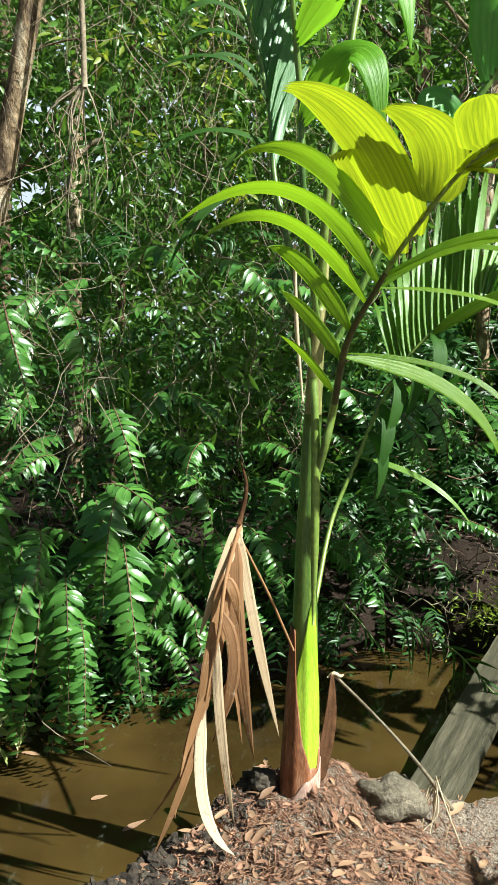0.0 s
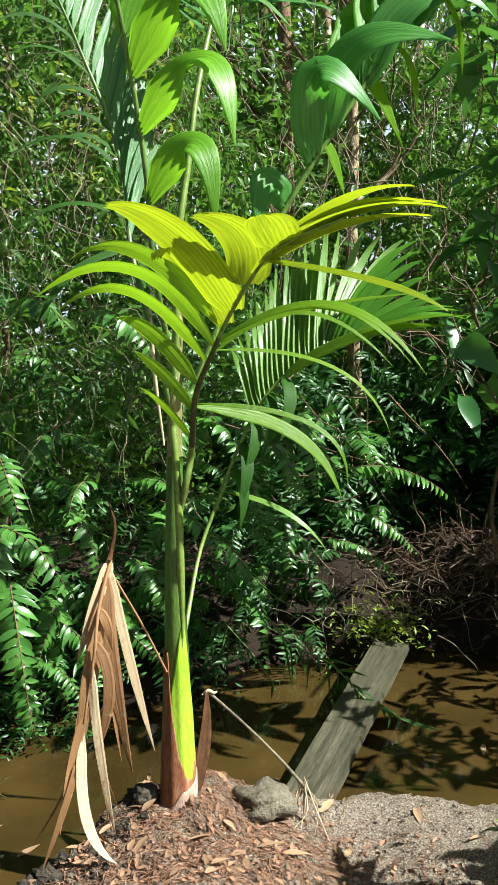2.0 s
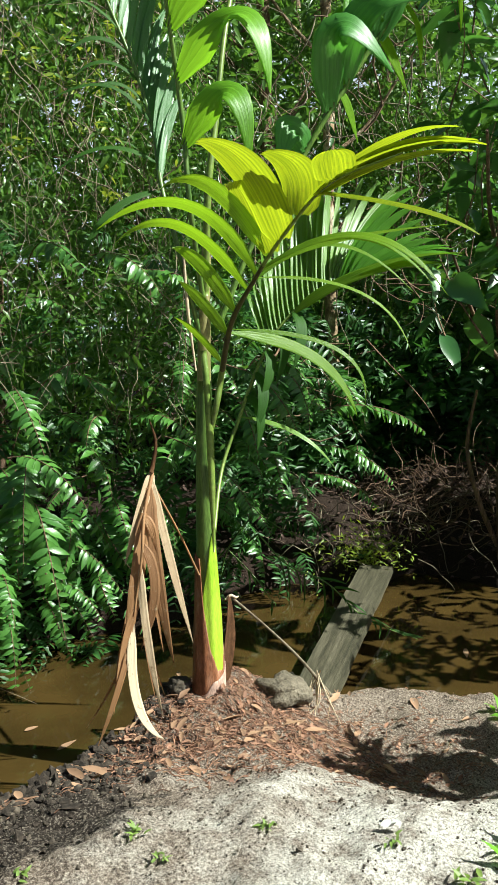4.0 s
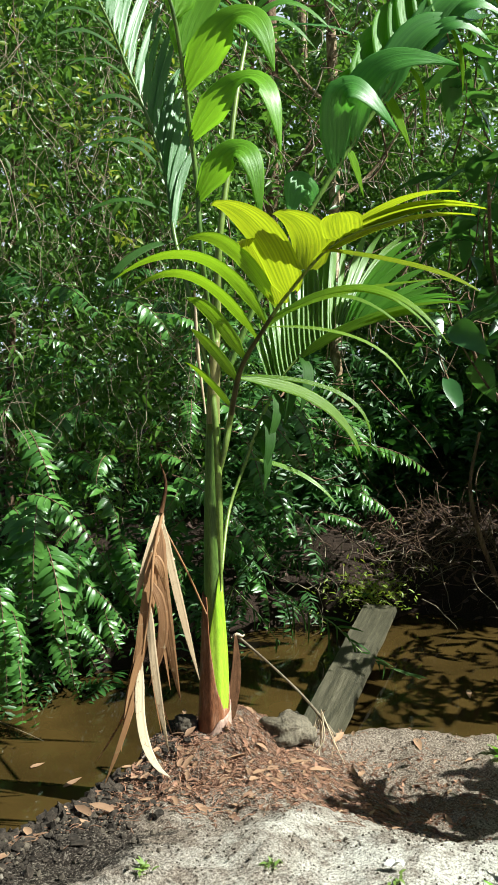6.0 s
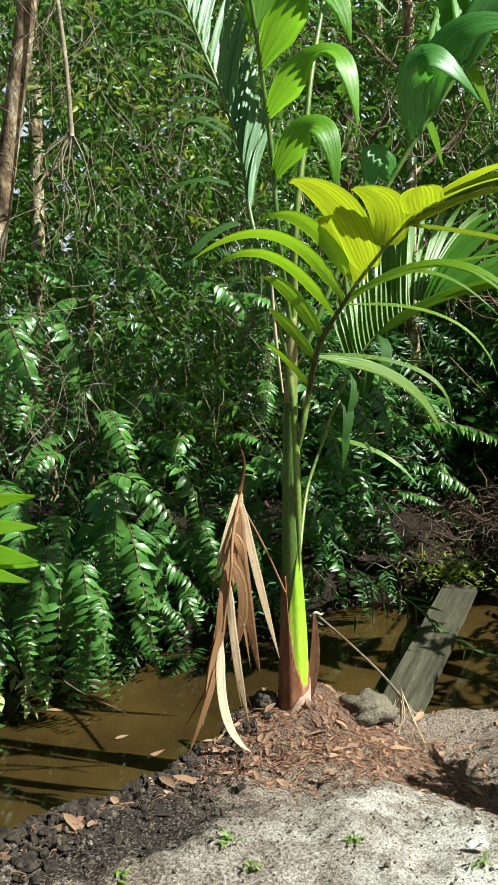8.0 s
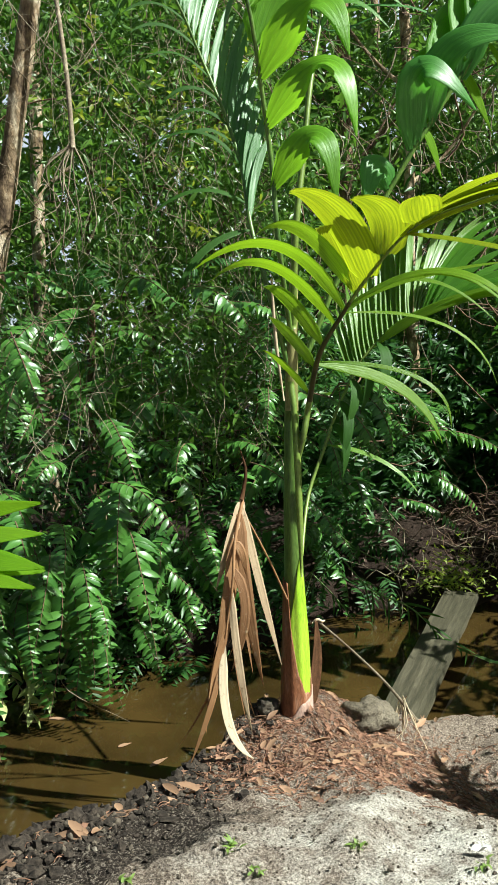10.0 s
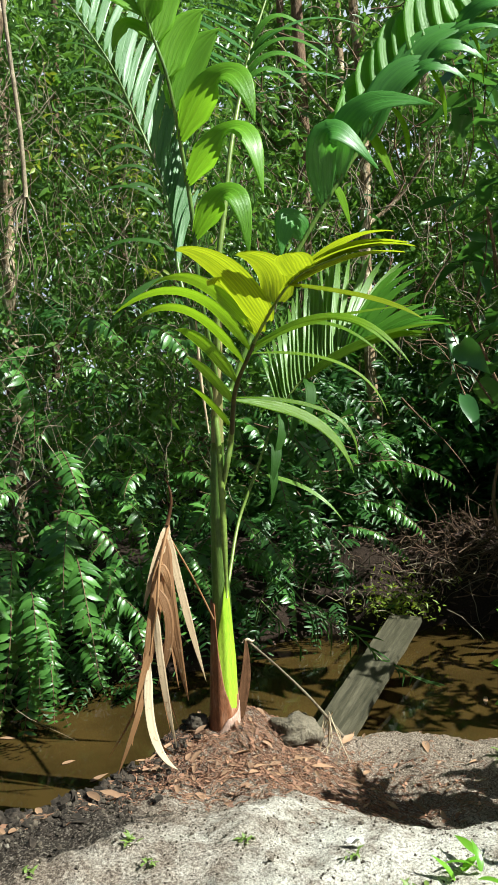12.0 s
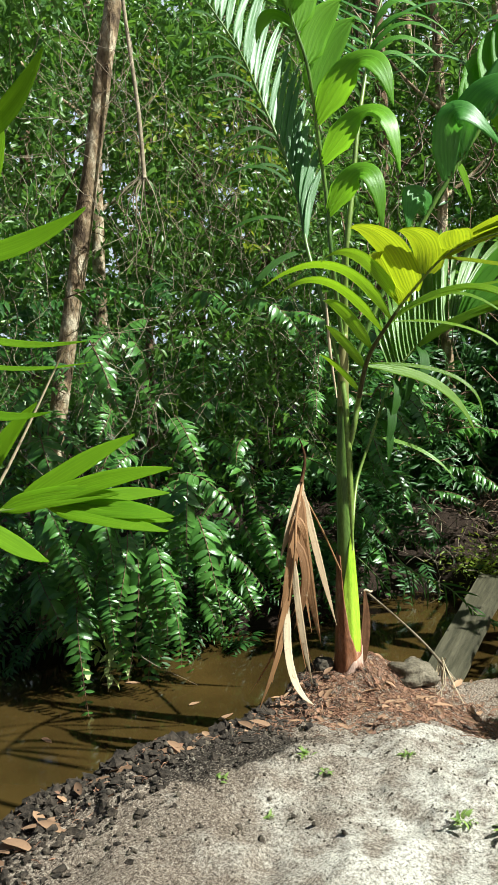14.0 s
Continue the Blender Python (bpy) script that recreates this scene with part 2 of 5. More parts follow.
M_CLOD = rough_material("soil_clod", [(0.3, (0.02, 0.015, 0.012)), (0.6, (0.10, 0.08, 0.06)), (0.8, (0.36, 0.32, 0.27))], 7.0, 0.95, 0.6)


def ground_material():
    m, nodes, links, bsdf = material("sandy_soil")
    coords = nodes.new("ShaderNodeTexCoord").outputs["Object"]
    # pale dry sand over the rise, humus towards the water
    place = nodes.new("ShaderNodeMapping")
    place.inputs["Location"].default_value = (-0.370, -0.148, 0)
    place.inputs["Scale"].default_value = (0.454, 0.370, 0.0)
    ahead = nodes.new("ShaderNodeVectorMath")
    ahead.operation = "MAXIMUM"
    ahead.inputs[1].default_value = (-100, 0.4, -100)
    links.new(coords, ahead.inputs[0])
    links.new(ahead.outputs[0], place.inputs[0])
    away = nodes.new("ShaderNodeVectorMath")
    away.operation = "LENGTH"
    links.new(place.outputs[0], away.inputs[0])
    wob = noised(nodes, links, coords, 4.0, 6.0, 0.65)
    add = nodes.new("ShaderNodeMath")
    add.operation, add.inputs[1].default_value = "MULTIPLY_ADD", 0.75
    links.new(wob, add.inputs[0])
    links.new(away.outputs["Value"], add.inputs[2])
    humus = ramped(nodes, links, add.outputs[0], [(0.74, (0, 0, 0)), (1.02, (1, 1, 1))])
    grain = noised(nodes, links, coords, 260.0, 5.0, 0.75)
    speck = noised(nodes, links, coords, 125.0, 8.0, 0.72)
    sand = ramped(nodes, links, speck, [(0.36, (0.07, 0.06, 0.05)), (0.44, (0.47, 0.43, 0.37)), (0.55, (0.77, 0.725, 0.65))])
    soil = ramped(nodes, links, speck, [(0.36, (0.045, 0.034, 0.027)), (0.50, (0.21, 0.16, 0.125)), (0.64, (0.50, 0.42, 0.345))])
    colour = mixed(nodes, links, humus, sand, soil)
    patch = noised(nodes, links, coords, 9.0, 5.0, 0.7)
    colour = mixed(nodes, links, ramped(nodes, links, patch, [(0.44, (0, 0, 0)), (0.62, (0.85, 0.85, 0.85))]), colour, soil)
    colour = mixed(nodes, links, 0.8, colour, ramped(nodes, links, grain, [(0.34, (0.25, 0.25, 0.25)), (0.48, (1, 1, 1)), (0.62, (1.35, 1.35, 1.35))]), "MULTIPLY")
    # far bank: brown leaf mould, with the shade under the trees painted in
    split = nodes.new("ShaderNodeSeparateXYZ")
    links.new(coords, split.inputs[0])
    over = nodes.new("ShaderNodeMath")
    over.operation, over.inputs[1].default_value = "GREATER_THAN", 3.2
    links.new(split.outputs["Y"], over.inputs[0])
    shaded_mould = ramped(nodes, links, speck, [(0.35, (0.014, 0.009, 0.007)), (0.55, (0.035, 0.022, 0.016)), (0.7, (0.085, 0.055, 0.04))])
    colour = mixed(nodes, links, over.outputs[0], colour, shaded_mould)
    spot = nodes.new("ShaderNodeMapping")
    spot.inputs["Location"].default_value = (0.54 / 0.78, -1.62 / 0.80, 0)
    spot.inputs["Scale"].default_value = (1 / 0.78, 1 / 0.80, 0.0)
    links.new(coords, spot.inputs[0])
    reach = nodes.new("ShaderNodeVectorMath")
    reach.operation = "LENGTH"
    links.new(spot.outputs[0], reach.inputs[0])
    blot = nodes.new("ShaderNodeMath")
    blot.operation, blot.inputs[1].default_value = "MULTIPLY_ADD", 0.9
    links.new(patch, blot.inputs[0])
    links.new(reach.outputs["Value"], blot.inputs[2])
    peat = ramped(nodes, links, speck, [(0.38, (0.008, 0.006, 0.005)), (0.52, (0.03, 0.022, 0.017)), (0.60, (0.24, 0.20, 0.165))])
    colour = mixed(nodes, links, ramped(nodes, links, blot.outputs[0], [(0.9, (0.95, 0.95, 0.95)), (1.28, (0, 0, 0))]), colour, peat)
    links.new(colour, bsdf.inputs["Base Color"])
    bsdf.inputs["Roughness"].default_value = 0.95
    bsdf.inputs["Specular IOR Level"].default_value = 0.15
    both = mixed(nodes, links, 0.5, grain, speck)
    bumped(nodes, links, both, bsdf, 1.0, 0.016)
    return m


def water_material():
    m, nodes, links, bsdf = material("murky_water")
    coords = nodes.new("ShaderNodeTexCoord").outputs["Object"]
    silt = noised(nodes, links, coords, 1.6, 4.0, 0.6)
    links.new(ramped(nodes, links, silt, [(0.3, (0.028, 0.0175, 0.0055)), (0.7, (0.064, 0.039, 0.0115))]), bsdf.inputs["Base Color"])
    bsdf.inputs["Roughness"].default_value, bsdf.inputs["IOR"].default_value = 0.06, 1.33
    bumped(nodes, links, noised(nodes, links, coords, 5.0, 2.0), bsdf, 0.06, 0.02)
    return m


M_GROUND, M_WATER = ground_material(), water_material()


# ---- mesh helpers ----
def mesh_of(name, verts, faces, mat, uv=None, smooth=True):
    me = bpy.data.meshes.new(name)
    me.from_pydata([tuple(v) for v in verts] if not isinstance(verts, np.ndarray) else verts.tolist(), [], faces if isinstance(faces, list) else faces.tolist())
    if mat:
        me.materials.append(mat)
    if smooth:
        me.polygons.foreach_set("use_smooth", np.ones(len(me.polygons), bool))
    if uv is not None:
        layer = me.uv_layers.new(name="leaf")
        loops = np.zeros(len(me.loops), np.int32)
        me.loops.foreach_get("vertex_index", loops)
        layer.data.foreach_set("uv", np.asarray(uv, np.float32)[loops].ravel())
    me.update()
    return me


def part(name, me, parent, label="", m=None):
    """A mesh as one object under a thing or a part."""
    ob = new(name, me)
    ob.parent = parent
    if m is not None:
        ob.matrix_basis = m
    if label:
        ob["label"] = label
    return ob


def thing(name, at, label, category, group="", kind=""):
    ob = new(name)
    ob.empty_display_size = 0.05
    ob.location = at
    return tagged(ob, label, category, group, kind)


def spline(points, n):
    """n points on a smooth curve through the given ones."""
    p = np.array(points, float)
    p = np.vstack([2 * p[0] - p[1], p, 2 * p[-1] - p[-2]])
    out = []
    for u in np.linspace(0, len(points) - 1 - 1e-6, n):
        i, f = int(u), u - int(u)
        a, b, c, d = p[i:i + 4]
        out.append(0.5 * (2 * b + (c - a) * f + (2 * a - 5 * b + 4 * c - d) * f * f + (3 * b - a - 3 * c + d) * f ** 3))
    return np.array(out)


def tube(path, radii, sides=8):
    """Vertices and faces of a round tapered rod along the path."""
    path = np.asarray(path, float)
    radii = np.interp(np.linspace(0, 1, len(path)), np.linspace(0, 1, len(np.atleast_1d(radii))), np.atleast_1d(radii)) if np.ndim(radii) else np.full(len(path), radii)
    tang = np.gradient(path, axis=0)
    tang /= np.linalg.norm(tang, axis=1)[:, None] + 1e-9
    ref = np.array([0.31, 0.95, 0.05])
    verts, faces = [], []
    for p, t, r in zip(path, tang, radii):
        a = np.cross(t, ref)
        a /= np.linalg.norm(a) + 1e-9
        b = np.cross(t, a)
        for k in range(sides):
            w = 2 * math.pi * k / sides
            verts.append(p + r * (math.cos(w) * a + math.sin(w) * b))
    n = len(path)
    for i in range(n - 1):
        for k in range(sides):
            faces.append((i * sides + k, i * sides + (k + 1) % sides, (i + 1) * sides + (k + 1) % sides, (i + 1) * sides + k))
    faces.append(tuple(range(sides)))
    faces.append(tuple((n - 1) * sides + k for k in reversed(range(sides))))
    return np.array(verts), faces


def blade(base, ctrl, tip, width, hint, n=13, pleats=3, depth=0.12, fold=0.1, blunt=0.12, twist=0.0, root=0.15):
    """A pleated palm leaflet along a bent line; returns vertices, faces, uv."""
    base, ctrl, tip, hint = (np.array(v, float) for v in (base, ctrl, tip, hint))
    cols = 2 * pleats + 1
    verts, uv, faces = [], [], []
    for i in range(n):
        t = i / (n - 1)
        p = (1 - t) ** 2 * base + 2 * t * (1 - t) * ctrl + t * t * tip
        d = 2 * (1 - t) * (ctrl - base) + 2 * t * (tip - ctrl)
        d /= np.linalg.norm(d) + 1e-9
        nrm = hint - hint.dot(d) * d
        nrm /= np.linalg.norm(nrm) + 1e-9
        side = np.cross(d, nrm)
        w = twist * t
        nrm, side = nrm * math.cos(w) + side * math.sin(w), side * math.cos(w) - nrm * math.sin(w)
        half = 0.5 * width * min(1.0, root + t / 0.2) * (1 - (1 - blunt) * max(0.0, (t - 0.5) / 0.5) ** 1.7)
        for j in range(cols):
            u = 2 * j / (cols - 1) - 1
            ridge = (0.5 if j % 2 else -0.5) * depth * width * (1 - 0.6 * t)
            tooth = 0.03 * width * (2.5 if j % 2 else -2.5) * (1 if i == n - 1 else 0)
            verts.append(p + side * u * half + nrm * (ridge + fold * abs(u) * half) + d * tooth)
            uv.append((j / (cols - 1), t))
    for i in range(n - 1):
        for j in range(cols - 1):
            a = i * cols + j
            faces.append((a, a + 1, a + cols + 1, a + cols))
    return np.array(verts), faces, uv


def broad_leaf(length, width, fold=0.25, droop=0.25, n=6, wave=0.0):
    """A pointed leaf that grows along +y from the origin, its face up."""
    verts, faces = [], []
    for i in range(n):
        t = i / (n - 1)
        half = 0.5 * width * math.sin(math.pi * min(1.0, 0.06 + 0.94 * t) ** 0.85) + 0.002 * (1 - t)
        z = -droop * length * t * t
        for u in (-1, 0, 1):
            verts.append((u * half, length * t, z + abs(u) * fold * half + wave * math.sin(9 * t + u) * width))
    for i in range(n - 1):
        for j in range(2):
            a = i * 3 + j
            faces.append((a, a + 1, a + 4, a + 3))
    return np.array(verts), faces


def baked(name, pieces, mat, smooth=True):
    """Many small pieces, each (vertices, faces), joined into one mesh."""
    verts, faces, at = [], [], 0
    for v, f in pieces:
        verts.append(v)
        faces.extend(tuple(i + at for i in q) for q in f)
        at += len(v)
    return mesh_of(name, np.vstack(verts), faces, mat, None, smooth)


def turned(yaw, pitch, roll, scale=1.0):
    return np.array((Euler((pitch, roll, yaw)).to_matrix())) * scale


def smooth_step(x):
    x = np.clip(x, 0, 1)
    return x * x * (3 - 2 * x)


# ---- ground and water ----
WATER = -0.34


def lip(x):
    """How far the near bank reaches towards the canal."""
    return np.interp(x, [-30, -3, -1.5, -1.11, -0.73, -0.34, 0.03, 0.3, 0.6, 0.89, 1.23, 1.57, 2.2, 4, 30],
                     [-3, 0.0, 0.80, 1.10, 1.50, 2.05, 2.6, 2.72, 2.76, 2.86, 2.82, 2.6, 2.35, 2.2, 2.0])


def foot(x):
    """Where the far bank comes out of the water."""
    return np.interp(x, [-30, -2, 0.1, 0.55, 0.95, 1.2, 1.36, 1.75, 2.0, 2.2, 2.6, 5, 30], [3.6, 3.7, 3.98, 4.35, 4.5, 4.4, 4.2, 4.5, 4.4, 4.05, 3.8, 3.4, 3.2])


def lay(x, y):
    """The lie of the land, without its small lumps."""
    x, y = np.asarray(x, float), np.asarray(y, float)
    near = 0.2 - 0.27 * smooth_step((y - 1.2) / 1.1)
    near = near - 0.22 * smooth_step((x - 0.2) / 0.7) * smooth_step((y - 1.0) / 0.9)
    near = near + 0.075 * np.exp(-((x - 0.15) ** 2 + (y - 2.44) ** 2) / 0.09)
    near = near - 0.12 * smooth_step((-x - 0.6) / 0.8)
    near = near - 0.95 * smooth_step((y - lip(x)) / 0.5)
    far = -0.95 + 0.80 * smooth_step((y - foot(x) + 0.32) / 0.55) + 0.22 * smooth_step((y - foot(x) - 0.2) / 1.2)
    far = far + 0.22 * np.exp(-(((x - 2.3) / 0.5) ** 2 + ((y - 5.0) / 0.35) ** 2))
    return np.where(y < (lip(x) + foot(x)) / 2, near, np.maximum(far, -0.8))


def land(x, y):
    x, y = float(x), float(y)
    z = float(lay(x, y))
    if abs(x) < 9 and -6 < y < 9:
        v = Vector((x * 5, y * 5, 1.7))
        z += 0.035 * noise.fractal(v, 1.0, 2.0, 4) + 0.012 * noise.fractal(v * 6, 0.9, 2.0, 3)
    return z


def spread(lo, hi, step, far, n):
    """Close steps between lo and hi, wider ones for five metres, then ever wider."""
    mid = np.arange(lo, hi + 1e-6, step)
    near = np.arange(0.09, 5.0, 0.09)
    out = np.concatenate([near, 5 + np.geomspace(0.15, far, n)])
    return np.concatenate([(lo - out)[::-1], mid, hi + out])


gx, gy = spread(-1.6, 1.9, 0.02, 400, 26), spread(0.2, 3.0, 0.02, 400, 26)
gv = [(x, y, land(x, y)) for y in gy for x in gx]
w = len(gx)
gf = [(j * w + i, j * w + i + 1, (j + 1) * w + i + 1, (j + 1) * w + i) for j in range(len(gy) - 1) for i in range(w - 1)]
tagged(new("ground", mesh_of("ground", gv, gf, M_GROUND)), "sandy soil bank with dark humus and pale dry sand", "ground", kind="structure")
wx, wy = np.linspace(-60, 60, 41), np.linspace(0.2, 5.4, 12)
wv = [(x, y, WATER) for y in wy for x in wx]
wf = [(j * 41 + i, j * 41 + i + 1, (j + 1) * 41 + i + 1, (j + 1) * 41 + i) for j in range(11) for i in range(40)]
tagged(new("water", mesh_of("water", wv, wf, M_WATER)), "still murky brown canal water", "water", kind="structure")


# control points of the fronds: stalks, and (place on the stalk, control point, tip, width) of leaflets
RACHIS_A = [(0.2, 2.48, 1.45), (0.147, 2.333, 1.789), (0.135, 2.338, 2.05), (0.107, 2.304, 2.302), (0.066, 2.226, 2.548), (-0.003, 2.195, 2.781), (-0.004, 2.169, 3.038)]
LEAF_A = [
    (0.3, (0.321, 2.166, 2.325), (0.325, 2.169, 1.898), 0.1),
    (0.43, (0.356, 2.063, 2.533), (0.373, 2.057, 2.1), 0.115),
    (0.53, (0.306, 2.076, 2.71), (0.354, 2.045, 2.341), 0.125),
    (0.6, (0.14, 2.264, 2.658), (0.264, 2.259, 2.726), 0.12),
    (0.68, (0.114, 2.243, 2.744), (0.213, 2.238, 2.787), 0.11),
    (0.76, (0.095, 2.224, 2.934), (0.143, 2.211, 2.894), 0.11),
    (0.82, (-0.238, 2.199, 2.934), (-0.195, 2.226, 2.8), 0.07),
    (0.76, (-0.085, 2.245, 2.827), (-0.127, 2.243, 2.646), 0.06),
]
RACHIS_B = [(0.185, 2.49, 1.35), (0.12, 2.5, 1.65), (0.073, 2.57, 1.89), (0.062, 2.693, 2.107), (0.017, 2.79, 2.333), (-0.068, 2.816, 2.569), (-0.165, 2.786, 2.797), (-0.315, 2.733, 3.018)]
LEAF_B = [
    (0.28, (-0.133, 2.474, 1.856), (-0.231, 2.428, 1.623), 0.036),
    (0.35, (-0.135, 2.6, 2.119), (-0.342, 2.594, 1.912), 0.036),
    (0.45, (-0.077, 2.642, 2.364), (-0.337, 2.647, 2.184), 0.034),
]
RACHIS_C = [(0.205, 2.47, 1.5), (0.219, 2.411, 1.84), (0.263, 2.454, 2.105), (0.307, 2.514, 2.366), (0.368, 2.606, 2.614), (0.436, 2.718, 2.845), (0.53, 2.804, 3.098)]
LEAF_C = [
    (0.72, (0.874, 2.623, 2.747), (0.845, 2.624, 2.551), 0.04),
    (0.8, (0.65, 2.691, 3.007), (0.9, 2.696, 2.903), 0.04),
    (0.7, (0.359, 2.634, 2.53), (0.727, 2.622, 2.728), 0.04),
]
RACHIS_D = [(0.25, 2.46, 1.4), (0.38, 2.45, 1.68), (0.528, 2.43, 1.915), (0.693, 2.412, 2.167), (0.877, 2.405, 2.415), (1.083, 2.424, 2.63), (1.292, 2.45, 2.836), (1.573, 2.469, 2.943)]
LEAF_D = [
    (0.33, (0.50, 2.37, 2.16), (0.47, 2.35, 1.92), 0.11),
    (0.41, (0.567, 2.211, 2.549), (0.833, 2.256, 2.217), 0.12),
    (0.45, (0.674, 2.279, 2.558), (1.039, 2.216, 2.431), 0.12),
    (0.54, (0.925, 2.382, 2.721), (1.195, 2.384, 2.616), 0.12),
    (0.64, (1.007, 2.413, 2.807), (1.326, 2.412, 2.785), 0.12),
]
LEAF_D_LOW = [
    (0.44, (0.73, 2.419, 2.174), (0.764, 2.417, 2.018), 0.045),
    (0.54, (0.855, 2.447, 2.459), (0.963, 2.438, 2.179), 0.055),
]
RACHIS_E = [(0.197, 2.44, 1.0), (0.222, 2.41, 1.11), (0.244, 2.408, 1.216), (0.251, 2.187, 1.401), (0.288, 1.951, 1.532), (0.325, 1.704, 1.64), (0.384, 1.446, 1.738), (0.477, 1.189, 1.766)]
LEAF_E_TOP = [
    (0.71, (0.184, 1.337, 1.812), (0.055, 1.312, 1.812), 0.095),
    (0.78, (0.363, 1.514, 1.810), (0.223, 1.420, 1.809), 0.10),
    (0.67, (0.181, 1.589, 1.834), (0.142, 1.407, 1.723), 0.08),
    (0.88, (0.355, 1.31, 1.79), (0.327, 1.223, 1.777), 0.1),
]
LEAF_E_LEFT = [
    (0.65, (0.10, 1.521, 1.842), (-0.028, 1.415, 1.723), 0.046),
    (0.59, (0.106, 1.855, 1.883), (-0.169, 2.003, 1.693), 0.046),
    (0.54, (0.076, 2.058, 1.827), (-0.116, 2.026, 1.656), 0.043),
    (0.47, (0.116, 2.00, 1.644), (0.038, 1.882, 1.626), 0.046),
    (0.40, (0.150, 2.20, 1.50), (0.076, 2.122, 1.542), 0.038),
    (0.32, (0.152, 2.426, 1.395), (0.084, 2.426, 1.426), 0.026),
]
LEAF_E_RIGHT = [
    (0.80, (0.49, 1.36, 1.865), (0.597, 1.186, 1.819), 0.03),
    (0.87, (0.53, 1.26, 1.825), (0.637, 1.134, 1.773), 0.034),
    (0.83, (0.50, 1.29, 1.80), (0.609, 1.132, 1.759), 0.032),
    (0.84, (0.615, 1.332, 1.673), (0.697, 1.291, 1.602), 0.034),
    (0.61, (0.603, 1.732, 1.772), (0.769, 1.633, 1.468), 0.03),
    (0.62, (0.588, 1.761, 1.746), (0.745, 1.663, 1.491), 0.024),
    (0.58, (0.688, 1.892, 1.55), (0.739, 1.828, 1.303), 0.018),
    (0.60, (0.428, 1.886, 1.653), (0.809, 1.720, 1.666), 0.030),
    (0.57, (0.546, 1.992, 1.764), (0.753, 1.850, 1.483), 0.026),
]
LEAF_E_DROOP = [
    (0.41, (0.648, 2.341, 1.324), (0.705, 2.272, 1.062), 0.048),
    (0.42, (0.73, 2.15, 1.362), (0.69, 2.125, 1.119), 0.018),
]
RACHIS_F = [(0.205, 2.52, 0.58), (0.277, 2.731, 0.804), (0.366, 2.81, 0.996), (0.457, 2.859, 1.196), (0.576, 2.885, 1.379), (0.75, 2.854, 1.522), (0.942, 2.757, 1.592), (1.123, 2.629, 1.588)]
LEAF_F = [
    (0.5, (0.458, 2.814, 1.459), (0.409, 2.751, 1.533), 0.035),
    (0.56, (0.541, 2.85, 1.588), (0.514, 2.816, 1.707), 0.035),
    (0.63, (0.644, 2.887, 1.706), (0.645, 2.894, 1.867), 0.035),
    (0.69, (0.732, 2.871, 1.778), (0.747, 2.877, 1.954), 0.035),
    (0.74, (0.812, 2.846, 1.802), (0.842, 2.85, 1.964), 0.035),
    (0.76, (0.973, 2.86, 1.873), (1.137, 2.825, 1.925), 0.035),
    (0.81, (1.055, 2.777, 1.718), (1.171, 2.749, 1.735), 0.035),
]
LEAF_F_LOW = [
    (0.3, (0.636, 2.731, 0.971), (0.747, 2.712, 0.784), 0.024),
]
RACHIS_DEAD = [(0.135, 2.43, 0.47), (0.06, 2.375, 0.66), (-0.03, 2.32, 0.86), (-0.027, 2.308, 0.888), (-0.065, 2.24, 0.76), (-0.084, 2.189, 0.619), (-0.113, 2.169, 0.47), (-0.136, 2.184, 0.321)]
LEAF_DEAD = [
    (0.43, (-0.065, 2.25, 0.80), (-0.140, 2.24, 0.59), 0.046),
    (0.46, (0.009, 2.254, 0.618), (0.087, 2.276, 0.27), 0.032),
    (0.49, (-0.057, 2.25, 0.64), (0.014, 2.263, 0.203), 0.052),
    (0.57, (-0.101, 2.206, 0.524), (-0.153, 2.216, 0.29), 0.05),
    (0.74, (-0.093, 2.156, 0.399), (-0.041, 2.159, 0.064), 0.028),
    (0.93, (-0.168, 2.137, 0.076), (-0.04, 2.15, -0.02), 0.034),
    (0.58, (-0.037, 2.224, 0.747), (-0.03, 2.233, 0.626), 0.03),
    (0.97, (-0.169, 2.125, 0.212), (-0.273, 2.156, -0.034), 0.022),
    (0.88, (-0.164, 2.158, 0.335), (-0.207, 2.153, 0.092), 0.03),
    (0.67, (0.005, 2.192, 0.529), (-0.103, 2.198, 0.294), 0.035),
]
STEM = [(0.158, 2.46, -0.02), (0.172, 2.48, 0.444), (0.176, 2.49, 0.808), (0.19, 2.5, 1.167), (0.201, 2.5, 1.404), (0.219, 2.52, 1.639), (0.239, 2.55, 1.876)]
LEAF_STALK = [(0.193, 2.415, 0.558), (0.195, 2.42, 0.797), (0.196, 2.43, 1.032), (0.192, 2.44, 1.196), (0.187, 2.465, 1.3)]
DRY_STALK = [(0.129, 2.45, 1.686), (0.136, 2.45, 1.455), (0.157, 2.45, 1.232)]
PEEL_STALK = [(0.285, 2.66, 0.291), (0.423, 2.62, 0.163), (0.554, 2.58, 0.025), (0.683, 2.6, -0.157)]
STUB = [(-0.03, 2.3, 0.896), (-0.009, 2.32, 0.996), (-0.027, 2.34, 1.08)]

# ---- the young palm on the bank ----
def frond(parent, origin, rachis, radii, leaves, mat, stalk_mat, hint, label, pleats=3, blunt=0.12, name="frond", twist=0.35, root=0.15):
    """A frond: its stalk is the part, each leaflet a sub-part. leaves: (place on the stalk, control point, tip, width)."""
    o = np.array(origin)
    path = spline(rachis, 120)
    v, f = tube(path - o, radii, 8)
    ob = part(name, mesh_of(name, v, f, stalk_mat), parent, label)
    more_leaves(ob, rachis, leaves, mat, hint, pleats, blunt, root, twist, o)
    return ob


